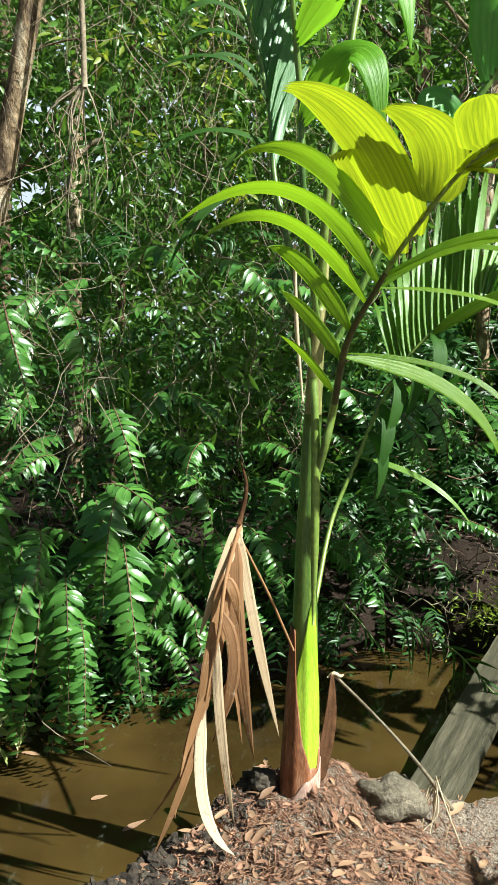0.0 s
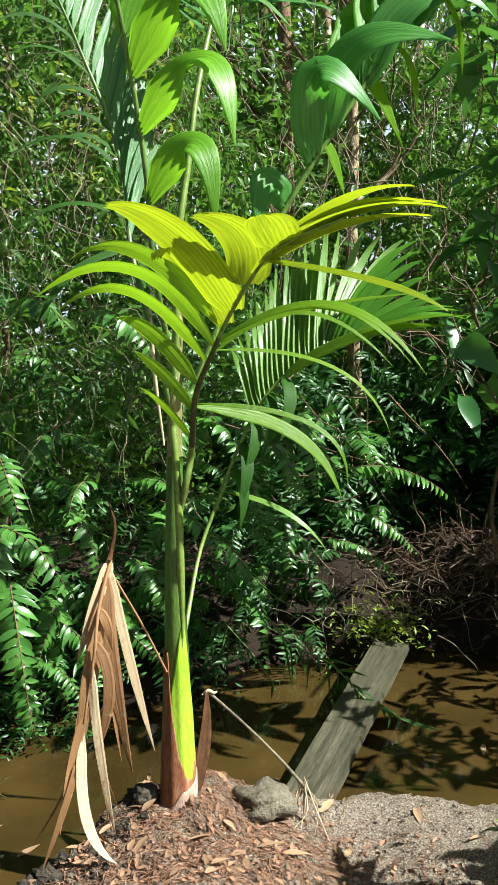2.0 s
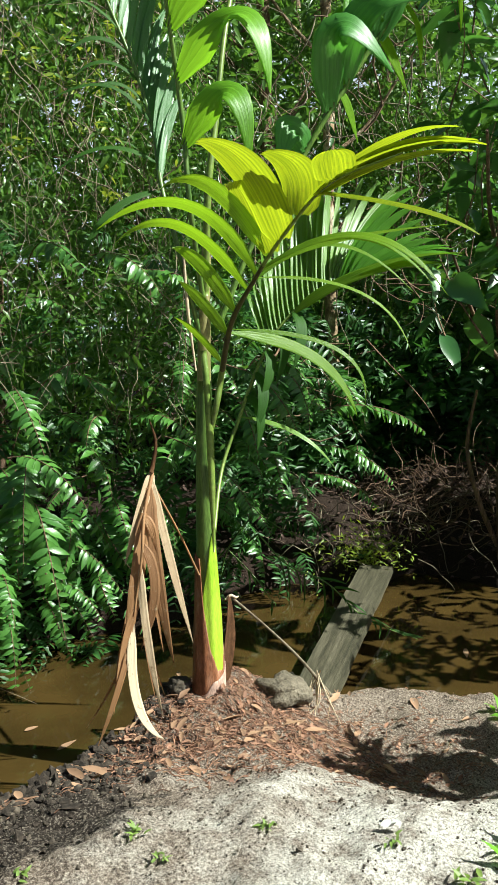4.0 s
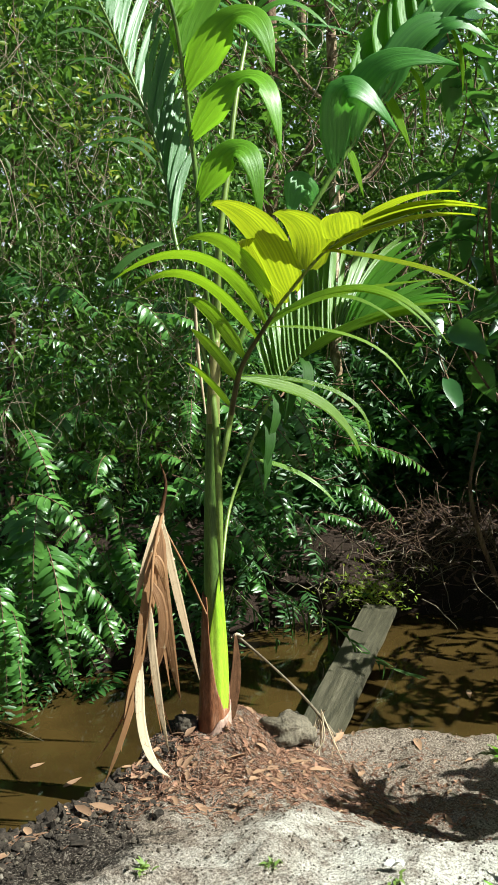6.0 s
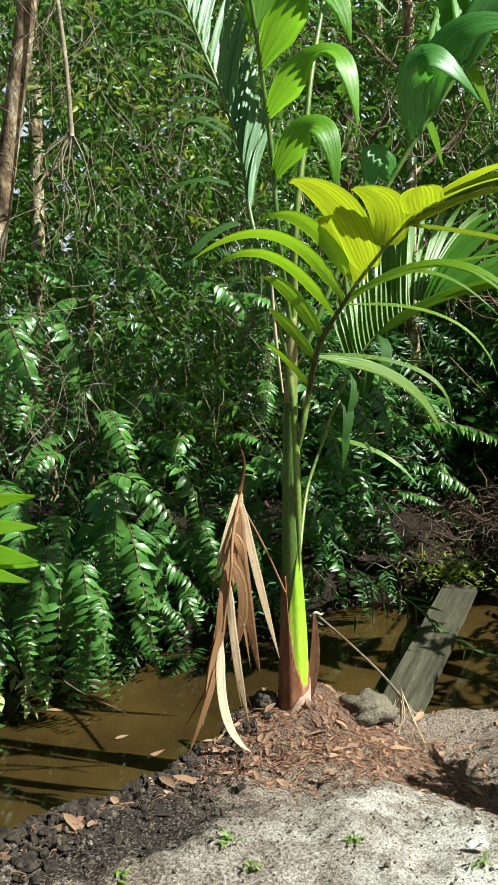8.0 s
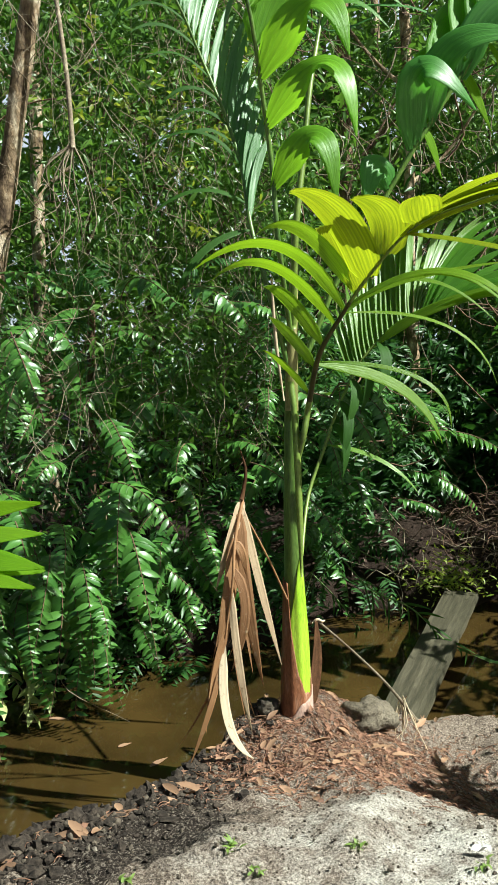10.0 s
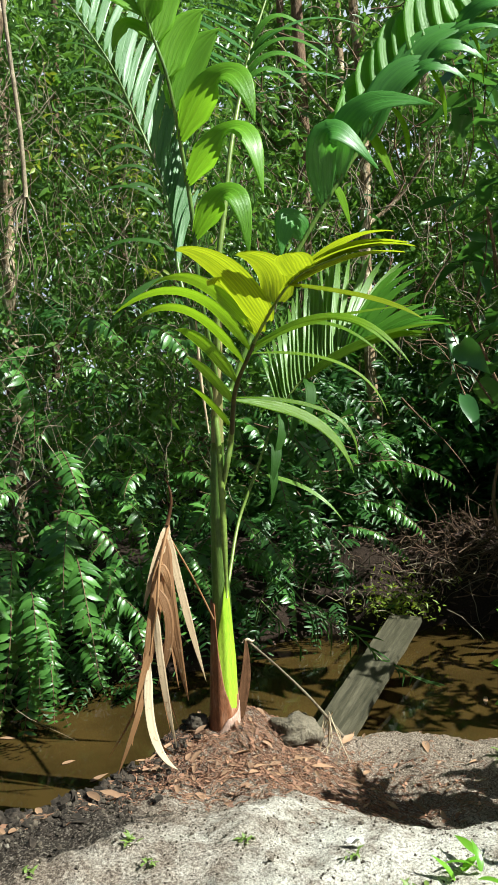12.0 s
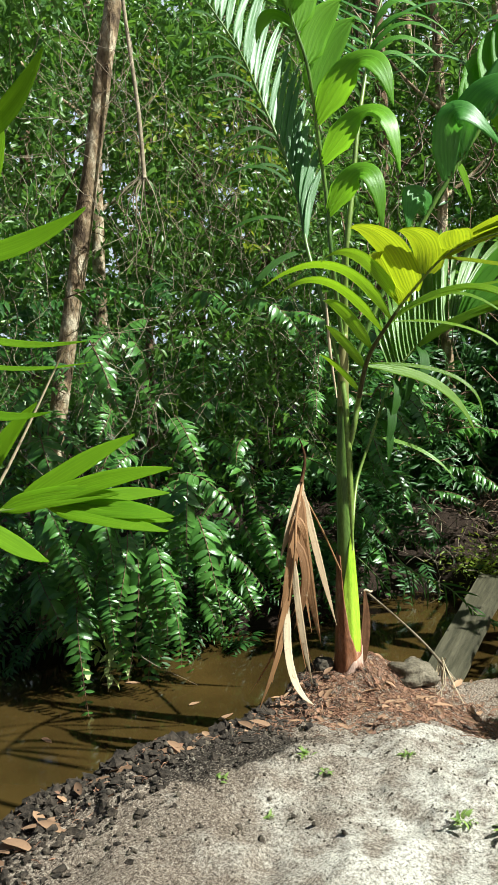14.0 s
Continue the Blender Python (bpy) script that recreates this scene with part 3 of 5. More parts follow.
def more_leaves(ob, rachis, rows, mat, hint, pleats=3, blunt=0.12, root=0.15, twist=0.3, origin=None, depth=0.14):
    """Leaflets added to a frond."""
    path = spline(rachis, 120)
    o = STEM_O if origin is None else np.array(origin)
    for s, ctrl, tip, width in rows:
        base = path[int(s * 119)]
        v, f, uv = blade(base - o, np.array(ctrl) - o, np.array(tip) - o, width, hint, 15, pleats, depth, 0.1 + 0.5 * (twist > 1), blunt, rng.uniform(-twist, twist), root)
        part("leaflet", mesh_of("leaflet", v, f, mat, uv), ob)


def fan(rachis, lo, hi, count, way, width, rise):
    """Leaflets at even steps along a stalk, all reaching the same way."""
    path, rows = spline(rachis, 120), []
    for s in np.linspace(lo, hi, count):
        b = path[int(s * 119)]
        k = 1 - 0.35 * abs(s - 0.5 * (lo + hi)) / (hi - lo)
        wobble = rng.normal(0, 0.02, 3)
        tip = b + np.array(way) * k + wobble
        rows.append((s, 0.5 * (b + tip) + 2 * np.array(rise), tip, width * rng.uniform(0.85, 1.1)))
    return rows


ORIGIN = (0.15, 2.46, 0.0)
palm = thing("palm", ORIGIN, "young feather palm with green and yellowing fronds on the bank", "palm tree")
UP = (0.1, -0.45, 0.9)
stem_path = spline(STEM, 40)
STEM_O = np.array(ORIGIN)
def girth(z):
    return np.interp(z, [0, 0.2, 0.42, 0.65, 0.9, 1.15, 1.4, 1.65, 2.1], [0.056, 0.051, 0.043, 0.036, 0.031, 0.028, 0.024, 0.018, 0.012])


low = stem_path[stem_path[:, 2] < 1.22]
high = stem_path[stem_path[:, 2] > 1.14]
v, f = tube(high - STEM_O, girth(high[:, 2]) - 0.001, 16)
part("upper_stem", mesh_of("upper_stem", v, f, M_STEM_TAN), palm, "pale yellowish upper stem")
v, f = tube(low - STEM_O, girth(low[:, 2]), 20)
stem = part("stem", mesh_of("stem", v, f, M_STEM), palm, "smooth green stem of wrapped sheaths")
for name, pts, radii in (("leaf_stalk", LEAF_STALK, [0.004, 0.013, 0.014, 0.012, 0.013]),):
    v, f = tube(spline(pts, 30) - STEM_O, radii, 10)
    part(name, mesh_of(name, v, f, M_STEM_PALE), stem, "yellow-green leaf stalk")


def wrap(parent, name, mat, label, heights, radius, lean=0.0, a0=0.0, a1=2 * math.pi, n=40, rows=14, flare=0.0):
    """A sheath round the stem between two angles; heights(angle) gives its lower and upper rim."""
    verts, faces = [], []
    for i in range(n + 1):
        a = a0 + (a1 - a0) * i / n
        lo, hi = heights(a)
        for j in range(rows + 1):
            k = j / rows
            z = lo + (hi - lo) * k
            c = np.array([np.interp(z, stem_path[:, 2], stem_path[:, ax]) for ax in (0, 1)])
            r = radius(z) * (1 + flare * k * k) + 0.0012 * math.sin(9 * a + 5 * z)
            verts.append((c[0] + r * math.cos(a) - ORIGIN[0], c[1] + r * math.sin(a) - ORIGIN[1], z - ORIGIN[2]))
    m = rows + 1
    for i in range(n):
        for j in range(rows):
            faces.append((i * m + j, (i + 1) * m + j, (i + 1) * m + j + 1, i * m + j + 1))
    me = mesh_of(name, verts, faces, mat)
    ob = part(name, me, parent, label)
    solid = ob.modifiers.new("thickness", "SOLIDIFY")
    solid.thickness, solid.offset = 0.003, -1
    return ob


def old_rim(a):
    # lowest at the front right, high at the left and the back
    d = math.atan2(math.sin(a + 0.75), math.cos(a + 0.75))
    if d < 0:
        hi = min(0.085 + 0.43 * (-d / 1.6) ** 2.2, 0.53)
    else:
        hi = 0.085 + 0.05 * smooth_step(d / 0.5) + 0.34 * smooth_step((d - 0.7) / 1.2)
    return -0.06, float(hi + 0.006 * math.sin(13 * a))


wrap(palm, "old_sheath", M_SHEATH, "dry red-brown old leaf sheath, split open", old_rim, lambda z: girth(z) + 0.007 + 0.012 * max(0.0, 0.12 - z), n=72)


wrap(palm, "collar", M_COLLAR, "pale pinkish foot of the old sheath", lambda a: (-0.07, 0.055 + 0.045 * smooth_step((a + 1.3) / 1.4) - 0.05 * smooth_step((-1.3 - a) / 0.7)), lambda z: girth(z) + 0.0105 + 0.012 * max(0.0, 0.12 - z), a0=-2.0, a1=0.3, n=30, rows=8)


def young_rim(a):
    d = math.atan2(math.sin(a + 0.95), math.cos(a + 0.95))
    lo = 0.05 + 0.11 * max(-d, 0) + 0.05 * max(d, 0)
    return lo, max(lo + 0.02, 0.63 - 0.20 * max(-d, 0) ** 1.5 - 0.40 * max(d, 0))


wrap(palm, "young_sheath", M_LIME, "bright lime green leaf sheath", young_rim, lambda z: girth(z) + 0.004, a0=-2.3, a1=0.35, n=40)

v, f, uv = blade(np.array((0.208, 2.47, 0.02)) - STEM_O, np.array((0.262, 2.56, 0.12)) - STEM_O, np.array((0.277, 2.655, 0.295)) - STEM_O, 0.05, (0.3, -0.9, 0.2), 12, 2, 0.1, 0.7, 0.25, 0.3, 0.8)
ob = part("torn_flap", mesh_of("torn_flap", v, f, M_FLAP), palm, "brown torn sheath flap standing off the stem")
ob.modifiers.new("thickness", "SOLIDIFY").thickness = 0.003
v, f = tube(spline([(0.262, 2.655, 0.283), (0.285, 2.66, 0.296), (0.305, 2.655, 0.288), (0.318, 2.66, 0.292)], 10) - STEM_O, [0.003, 0.008, 0.006, 0.002], 7)
part("flap_tip", mesh_of("flap_tip", v, f, M_DEAD), palm, "pale frayed end of the torn sheath")


def denser(rows, times=1):
    """Puts a leaflet between each two."""
    for _ in range(times):
        out = [rows[0]]
        for a, b in zip(rows, rows[1:]):
            if abs(a[0] - b[0]) < 0.3:
                g = rng.normal(0, 0.012, 3)
                out.append((0.5 * (a[0] + b[0]), 0.5 * (np.array(a[1]) + b[1]) + g, 0.5 * (np.array(a[2]) + b[2]) + g, 0.5 * (a[3] + b[3])))
            out.append(b)
        rows = out
    return rows


SUNNY = (0.4, -0.8, 0.45)


def leant(p, k=1.07):
    """A point set farther back from the path, so that a leaflet leans away from it."""
    return np.array((-0.05, -0.8, 1.5)) + k * (np.array(p) - (-0.05, -0.8, 1.5))


ob = frond(palm, ORIGIN, RACHIS_B, [0.010, 0.009, 0.007, 0.003], LEAF_B, M_FROND_SHADED, M_STEM, (0.1, -0.6, 0.8), "dark glossy frond with a comb of narrow leaflets", 2, 0.04)
more_leaves(ob, RACHIS_B, fan(RACHIS_B, 0.3, 0.98, 30, (0.12, 0.20, 0.42), 0.032, (-0.01, 0.0, 0.02)), M_FROND_GLOSS, SUNNY, 2, 0.05)
more_leaves(ob, RACHIS_B, fan(RACHIS_B, 0.5, 0.98, 9, (-0.26, -0.1, 0.02), 0.03, (0.0, 0.0, 0.06)), M_FROND_SHADED, (0.1, -0.6, 0.8), 2, 0.04)
ob = frond(palm, ORIGIN, RACHIS_C, [0.013, 0.012, 0.009, 0.004], LEAF_C, M_FROND_GLOSS, M_STEM_PALE, UP, "upright green frond", 2, 0.05)
more_leaves(ob, RACHIS_C, fan(RACHIS_C, 0.64, 0.97, 11, (-0.26, 0.34, 0.28), 0.03, (-0.02, 0, 0.03)), M_FROND_GLOSS, SUNNY, 2, 0.05)
more_leaves(ob, RACHIS_C, fan(RACHIS_C, 0.66, 0.84, 5, (0.36, -0.04, -0.02), 0.034, (-0.02, 0, 0.11)), M_FROND, (0.0, -0.7, 0.7), 2, 0.05)
ob = frond(palm, ORIGIN, RACHIS_F, [0.008, 0.007, 0.006, 0.003], [(a, leant(b), leant(c), d) for a, b, c, d in denser(LEAF_F[:6], 2)], M_FROND_PALE, M_STEM_PALE, SUNNY, "green frond with ribbed glossy leaflets", 3, 0.25, root=0.5)
more_leaves(ob, RACHIS_F, denser(LEAF_F[5:] + [(0.9, (1.10, 2.66, 1.68), (1.2, 2.5, 1.62), 0.035)], 2), M_FROND_LEAFY, (0.3, -0.7, 0.6), 3, 0.1)
more_leaves(ob, RACHIS_F, [(0.60, (0.86, 2.78, 1.635), (1.15, 2.55, 1.60), 0.055), (0.66, (0.95, 2.74, 1.66), (1.2, 2.48, 1.63), 0.045)], M_FROND_YGREEN, (0.1, -0.7, 0.7), 3, 0.05)
more_leaves(ob, RACHIS_F, LEAF_F_LOW, M_FROND_PALE, (0.35, -0.75, 0.55), 2, 0.05)
more_leaves(ob, RACHIS_F, fan(RACHIS_F, 0.36, 0.62, 5, (-0.03, -0.12, -0.24), 0.05, (0.03, -0.03, 0.04)), M_FROND_SHADED, (0.3, -0.9, 0.2), 3, 0.1)
ob = frond(palm, ORIGIN, RACHIS_A, [0.010, 0.009, 0.007, 0.003], LEAF_A, M_FROND_BRIGHT, M_STEM, (0.25, -0.85, 0.45), "bright green frond with curling broad leaflets", 4, 0.06, root=0.3)
more_leaves(ob, RACHIS_A, fan(RACHIS_A, 0.8, 0.99, 4, (0.14, 0.02, 0.16), 0.09, (-0.02, -0.02, 0.05)), M_FROND_BRIGHT, (0.25, -0.85, 0.45), 4, 0.06, 0.3)
ob = frond(palm, ORIGIN, RACHIS_D, [0.012, 0.010, 0.008, 0.003], LEAF_D, M_FROND_BLUE, M_STEM, (0.0, -0.85, 0.5), "arching green frond with broad leaflets", 4, 0.08, root=0.4)
more_leaves(ob, RACHIS_D, fan(RACHIS_D, 0.46, 0.98, 15, (0.08, 0.16, 0.40), 0.095, (-0.05, -0.02, 0.02)), M_FROND_LEAFY, (0.2, -0.9, 0.35), 4, 0.06, 0.4)
more_leaves(ob, RACHIS_D, fan(RACHIS_D, 0.66, 0.98, 7, (0.30, -0.06, 0.02), 0.085, (-0.03, -0.04, 0.07)), M_FROND_BLUE, (0.0, -0.8, 0.6), 4, 0.06, 0.4)
more_leaves(ob, RACHIS_D, LEAF_D_LOW + fan(RACHIS_D, 0.62, 0.95, 4, (0.12, 0.1, -0.2), 0.04, (0.02, 0, 0.03)), M_FROND_LIME, (0.3, -0.8, 0.4), 3, 0.05)
ob = frond(palm, ORIGIN, RACHIS_E, [0.011, 0.012, 0.012, 0.010, 0.008, 0.006, 0.005, 0.003, 0.002], LEAF_E_DROOP, M_FROND_YGREEN, M_STEM_PALE, SUNNY, "yellowing frond with a dark stalk", 4, 0.04)
ob.data.materials.append(M_STEM_DARK)
stalk_faces = len(ob.data.polygons)
ob.data.polygons.foreach_set("material_index", np.array([1 if 0.30 * stalk_faces < k < 0.62 * stalk_faces else 0 for k in range(stalk_faces)], dtype=np.int32))
more_leaves(ob, RACHIS_E, LEAF_E_LEFT[:3], M_FROND_YGREEN, (0.15, -0.5, -0.75), 4, 0.03, 0.22, 0.1, None, 0.06)
more_leaves(ob, RACHIS_E, LEAF_E_LEFT[3:], M_FROND_YGREEN, (0.2, -0.6, -0.6), 3, 0.04, 0.22, 0.15)
more_leaves(ob, RACHIS_E, LEAF_E_TOP, M_FROND_YELLOW, (0.05, -0.2, -0.95), 4, 0.28, 0.6, 0.1, None, 0.06)
more_leaves(ob, RACHIS_E, [(a, b, c, 1.35 * d) for a, b, c, d in denser(LEAF_E_RIGHT[:3], 1)], M_FROND_YELLOW, (0.05, -0.25, -0.95), 2, 0.12, 0.5, 0.1)
more_leaves(ob, RACHIS_E, LEAF_E_RIGHT[3:4], M_FROND_YELLOW, (0.2, -0.5, 0.8), 2, 0.1, 0.4, 0.1)
more_leaves(ob, RACHIS_E, LEAF_E_RIGHT[4:], M_FROND_YGREEN, (0.1, -0.65, 0.75), 2, 0.03)
v, f = tube(spline(DRY_STALK, 12) - STEM_O, [0.004, 0.007, 0.003], 7)
part("dry_stalk", mesh_of("dry_stalk", v, f, M_DEAD), palm, "pale dry leaf stalk")

ob = frond(palm, ORIGIN, RACHIS_DEAD, [0.004, 0.004, 0.004, 0.006, 0.006, 0.005, 0.004, 0.003], LEAF_DEAD[:1], M_DEAD, M_DEAD_BROWN, (0.55, -0.8, 0.2), "withered brown frond, folded down", 3, 0.05, "dead_frond", 0.2, 0.5)
more_leaves(ob, RACHIS_DEAD, [LEAF_DEAD[k] for k in (1, 4, 5)], M_DEAD, (0.3, -0.93, 0.2), 2, 0.05, 0.4, 0.5)
more_leaves(ob, RACHIS_DEAD, [LEAF_DEAD[k] for k in (2, 3, 6, 7, 8, 9)], M_DEAD_BROWN, (0.3, -0.93, 0.2), 2, 0.05, 0.4, 0.7)
more_leaves(ob, RACHIS_DEAD, [(a, np.array(b) + (-0.012, 0.03, 0.0), np.array(c) + rng.normal(0, 0.02, 3) + (0, 0.03, 0.05), 0.4 * d) for a, b, c, d in LEAF_DEAD[2:] * 2], M_DEAD_BROWN, (0.3, -0.93, 0.2), 1, 0.05, 0.3, 1.3)
v, f = tube(spline(STUB, 10) - STEM_O, [0.009, 0.006, 0.002], 7)
part("stub", mesh_of("stub", v, f, M_FLAP), ob)
v, f = tube(spline(PEEL_STALK, 24) - STEM_O, [0.006, 0.005, 0.006, 0.009], 8)
peel = part("dead_stalk", mesh_of("dead_stalk", v, f, M_TWIG), palm, "bent dry leaf stalk resting on the soil")
end = np.array(PEEL_STALK[-1])
for k in range(9):
    a = end + rng.normal(0, 0.012, 3) + np.array((-0.06, 0, 0.10))
    b = end + np.array((rng.uniform(-0.14, 0.06), rng.uniform(-0.12, 0.03), -0.03))
    b[2] = land(b[0], b[1]) + 0.006
    v, f = tube(spline([a, 0.5 * (a + b) + rng.normal(0, 0.015, 3), b], 8) - STEM_O, [0.003, 0.0025, 0.001], 4)
    part("fibre", mesh_of("fibre", v, f, M_DEAD), peel)


# ---- far bank: ferns, creepers, trees ----
def wall_front(x, z):
    """How near to the camera the thicket reaches, at a place along the canal and a height."""
    near = np.interp(x, [-3, -1.2, -0.5, 0.2, 0.7, 1.3, 2.2, 3.5], [3.3, 3.35, 3.5, 3.85, 4.3, 5.0, 5.6, 5.6])
    return near + 0.18 * np.clip(z - 0.6, 0, 1.5) + 0.15 * np.sin(3.1 * x + 2.3 * z)


def frond_frame(length, sag, pairs, leaf, lift=0.25):
    """Stem path and leaf places of a feathered fern frond growing along +y and bending down."""
    path = []
    for i in range(13):
        t = i / 12
        path.append((0.03 * length * math.sin(2.2 * t), length * (t - 0.18 * sag * t * t), length * (0.28 * t - sag * 0.75 * t ** 2.1)))
    path, leaves = np.array(path), []
    for i in range(pairs):
        s = 0.12 + 0.86 * i / (pairs - 1)
        k = min(int(s * 12), 11)
        p = path[k] + (path[k + 1] - path[k]) * (s * 12 - k)
        d = path[k + 1] - path[k]
        d /= np.linalg.norm(d)
        size = leaf * (0.65 + 0.6 * math.sin(math.pi * min(1, s * 0.9 + 0.1))) * (1.05 - 0.45 * s)
        for side in (-1, 1):
            if rng.uniform() > 0.07:
                leaves.append((p, d, side, size * rng.uniform(0.8, 1.12), rng.uniform(-0.42, 0.42)))
    return path, leaves


def leaf_pose(p, d, side, size, jitter, lift=0.2):
    """Where a leaflet sits: it points out to the side and a little ahead."""
    across = np.cross(d, (0, 0, 1.0))
    across /= np.linalg.norm(across) + 1e-9
    up = np.cross(across, d)
    y = side * across * 0.86 + d * (0.45 + jitter * 0.6) - up * (0.25 + jitter)
    y /= np.linalg.norm(y)
    x = np.cross(y, up)
    x /= np.linalg.norm(x) + 1e-9
    z = np.cross(x, y)
    m = np.eye(4)
    m[:3, 0], m[:3, 1], m[:3, 2], m[:3, 3] = x * size, y * size, z * size, p
    return m


LV, LF = broad_leaf(1.0, 0.35, 0.26, 0.40, 7, 0.02)
FERN_LEAF = mesh_of("leaflet", LV, LF, M_FERN)


def fern_master(length, sag, pairs, leaf):
    path, leaves = frond_frame(length, sag, pairs, leaf)
    ob = thing("fern_frond", (0, 0, 0), "glossy green fern frond hanging from the far bank thicket", "fern", "fern fronds over the canal")
    v, f = tube(path, [0.004, 0.003, 0.0015], 5)
    part("stem", mesh_of("stem", v, f, M_TWIG_DARK), ob)
    for row in leaves:
        part("leaflet", FERN_LEAF, ob, "", Matrix(leaf_pose(*row).tolist()))
    return ob


masters = [fern_master(0.70, 1.0, 18, 0.118), fern_master(0.58, 0.75, 17, 0.10), fern_master(0.78, 1.25, 19, 0.118), fern_master(0.5, 0.6, 19, 0.075)]


def hollow(x, z):
    """A dark gap in the thicket, where few fronds hang."""
    return ((x + 0.05) / 0.32) ** 2 + ((z - 0.68) / 0.4) ** 2 < 1 and rng.uniform() < 0.75


def facing(x, y, z, yaw, pitch, roll, k=1.0):
    """A frond's pose: it grows towards the canal (-y), turned by yaw, raised by pitch."""
    return pose(x, y, z, 0, 0, 180 + yaw) @ pose(0, 0, 0, pitch, roll, 0) @ Matrix.Diagonal((k, k, k, 1))


# the fronds that stand out singly: x, y, z of the root, yaw, pitch, which kind, size
SINGLE = [
    (-1.12, 3.22, 1.76, 72, 6, 1, 1.0), (-0.20, 3.88, 1.74, 55, -6, 0, 0.85), (-0.02, 3.95, 1.66, 62, -12, 3, 1.35), (-0.40, 4.25, 1.10, 40, 0, 3, 0.9),
    (-1.05, 3.6, 1.55, 20, -42, 3, 1.2), (-0.95, 3.62, 1.42, -10, -35, 3, 1.1), (-0.90, 3.42, 0.52, 28, -30, 2, 1.05), (-0.52, 3.72, 0.30, 62, -4, 0, 0.75),
    (-0.50, 3.68, 0.10, 50, -6, 1, 0.7), (-0.36, 3.92, 0.78, 48, -16, 0, 0.75), (-1.15, 3.42, 0.80, 38, -12, 0, 0.9), (-0.70, 3.6, 0.72, 30, -22, 2, 0.85),
    (-1.30, 3.5, 0.35, 30, -22, 2, 0.95), (-1.05, 3.45, 0.12, 20, -25, 1, 0.9), (-1.35, 3.5, 1.05, 15, -20, 0, 0.9), (-0.62, 3.75, 1.10, 20, -25, 1, 0.9),
    (1.28, 4.95, 0.74, 74, -2, 3, 1.6), (1.24, 4.95, 0.5, 66, -14, 3, 1.3), (1.15, 4.8, 0.34, 55, -12, 3, 1.2), (0.78, 4.4, 1.02, 20, -40, 3, 1.0), (0.95, 4.5, 1.05, 30, -40, 3, 1.0),
    (0.62, 4.35, 0.9, 10, -30, 3, 1.0), (0.15, 4.1, 0.75, 40, -20, 3, 1.1), (0.40, 4.2, 0.55, 35, -20, 3, 1.0), (0.55, 4.2, 0.35, 30, -15, 3, 0.9), (-0.05, 4.0, 0.5, 45, -25, 1, 0.8),
]

for x, y, z, yaw, pitch, kind, size in SINGLE:
    copy_thing(masters[kind], facing(x, y, z, yaw, pitch, rng.uniform(-15, 15), size))
for i in range(88):
    x = rng.uniform(-1.9, 1.1)
    z = rng.uniform(-0.05, 1.75) if x < 0.6 else rng.uniform(-0.1, 1.2)
    y = float(wall_front(x, z)) + rng.uniform(0.2, 0.5)
    if hollow(x, z - 0.2):
        continue
    kind = int(rng.choice([0, 1, 2, 3], p=[0.3, 0.35, 0.15, 0.2]))
    copy_thing(masters[kind], facing(x, y, max(z, land(x, y) + 0.1), rng.normal(0, 38), rng.normal(-4, 16), rng.normal(0, 18), rng.uniform(0.65, 1.0)))
for i in range(8):
    x = rng.uniform(1.0, 2.2)
    z = rng.uniform(0.0, 1.1)
    y = float(wall_front(x, z)) + rng.uniform(0.2, 0.6)
    copy_thing(masters[3 if i % 3 else 1], facing(x, y, z + 0.2, rng.normal(-10, 30), rng.normal(-4, 12), rng.normal(0, 18), rng.uniform(0.9, 1.3)))
for i in range(34):
    x = rng.uniform(-1.9, 0.45)
    y = float(foot(x)) + rng.uniform(-0.1, 0.3)
    copy_thing(masters[int(rng.integers(0, 4))], facing(x, y, rng.uniform(0.0, 0.35), rng.normal(0, 45), rng.normal(-6, 14), rng.normal(0, 18), rng.uniform(0.5, 0.85)))
# the cascade of fronds over the water
for i in range(22):
    x, z = rng.uniform(-1.45, -0.5), 0.12 + 0.66 * (i % 11) / 10
    y = float(wall_front(x, z)) - rng.uniform(-0.02, 0.10)
    copy_thing(masters[(0, 2, 1)[i % 3]], facing(x, y, z, rng.normal(32, 16), rng.normal(-20, 9), rng.normal(0, 12), rng.uniform(0.65, 0.9)))
for n, ob in enumerate(masters):
    ob.matrix_basis = facing(-1.45 + 0.42 * n, 3.9, 0.25 + 0.22 * n, 12 - 8 * n, -6, 4, 0.9)

# the mass of ferns behind them, with the shade between fronds in its colour
pieces, stems = [], []
SV, SF = broad_leaf(1.0, 0.25, 0.3, 0.15, 4)
for i in range(520):
    x = rng.uniform(-2.6, 3.2)
    z = rng.uniform(-0.15, 2.0) * (1 if x < 0.8 else 0.75)
    y = float(wall_front(x, z)) + rng.uniform(0.45, 1.5)
    if hollow(x, z - 0.1):
        y += 0.9
    path, leaves = frond_frame(rng.uniform(0.4, 0.8), rng.uniform(0.6, 1.2), int(rng.integers(9, 14)), rng.uniform(0.07, 0.13))
    m = np.array(facing(x, y, z, rng.normal(0, 45), rng.normal(-2, 18), rng.normal(0, 22)))
    for row in leaves:
        q = m @ leaf_pose(*row)
        pieces.append((SV @ q[:3, :3].T + q[:3, 3], SF))
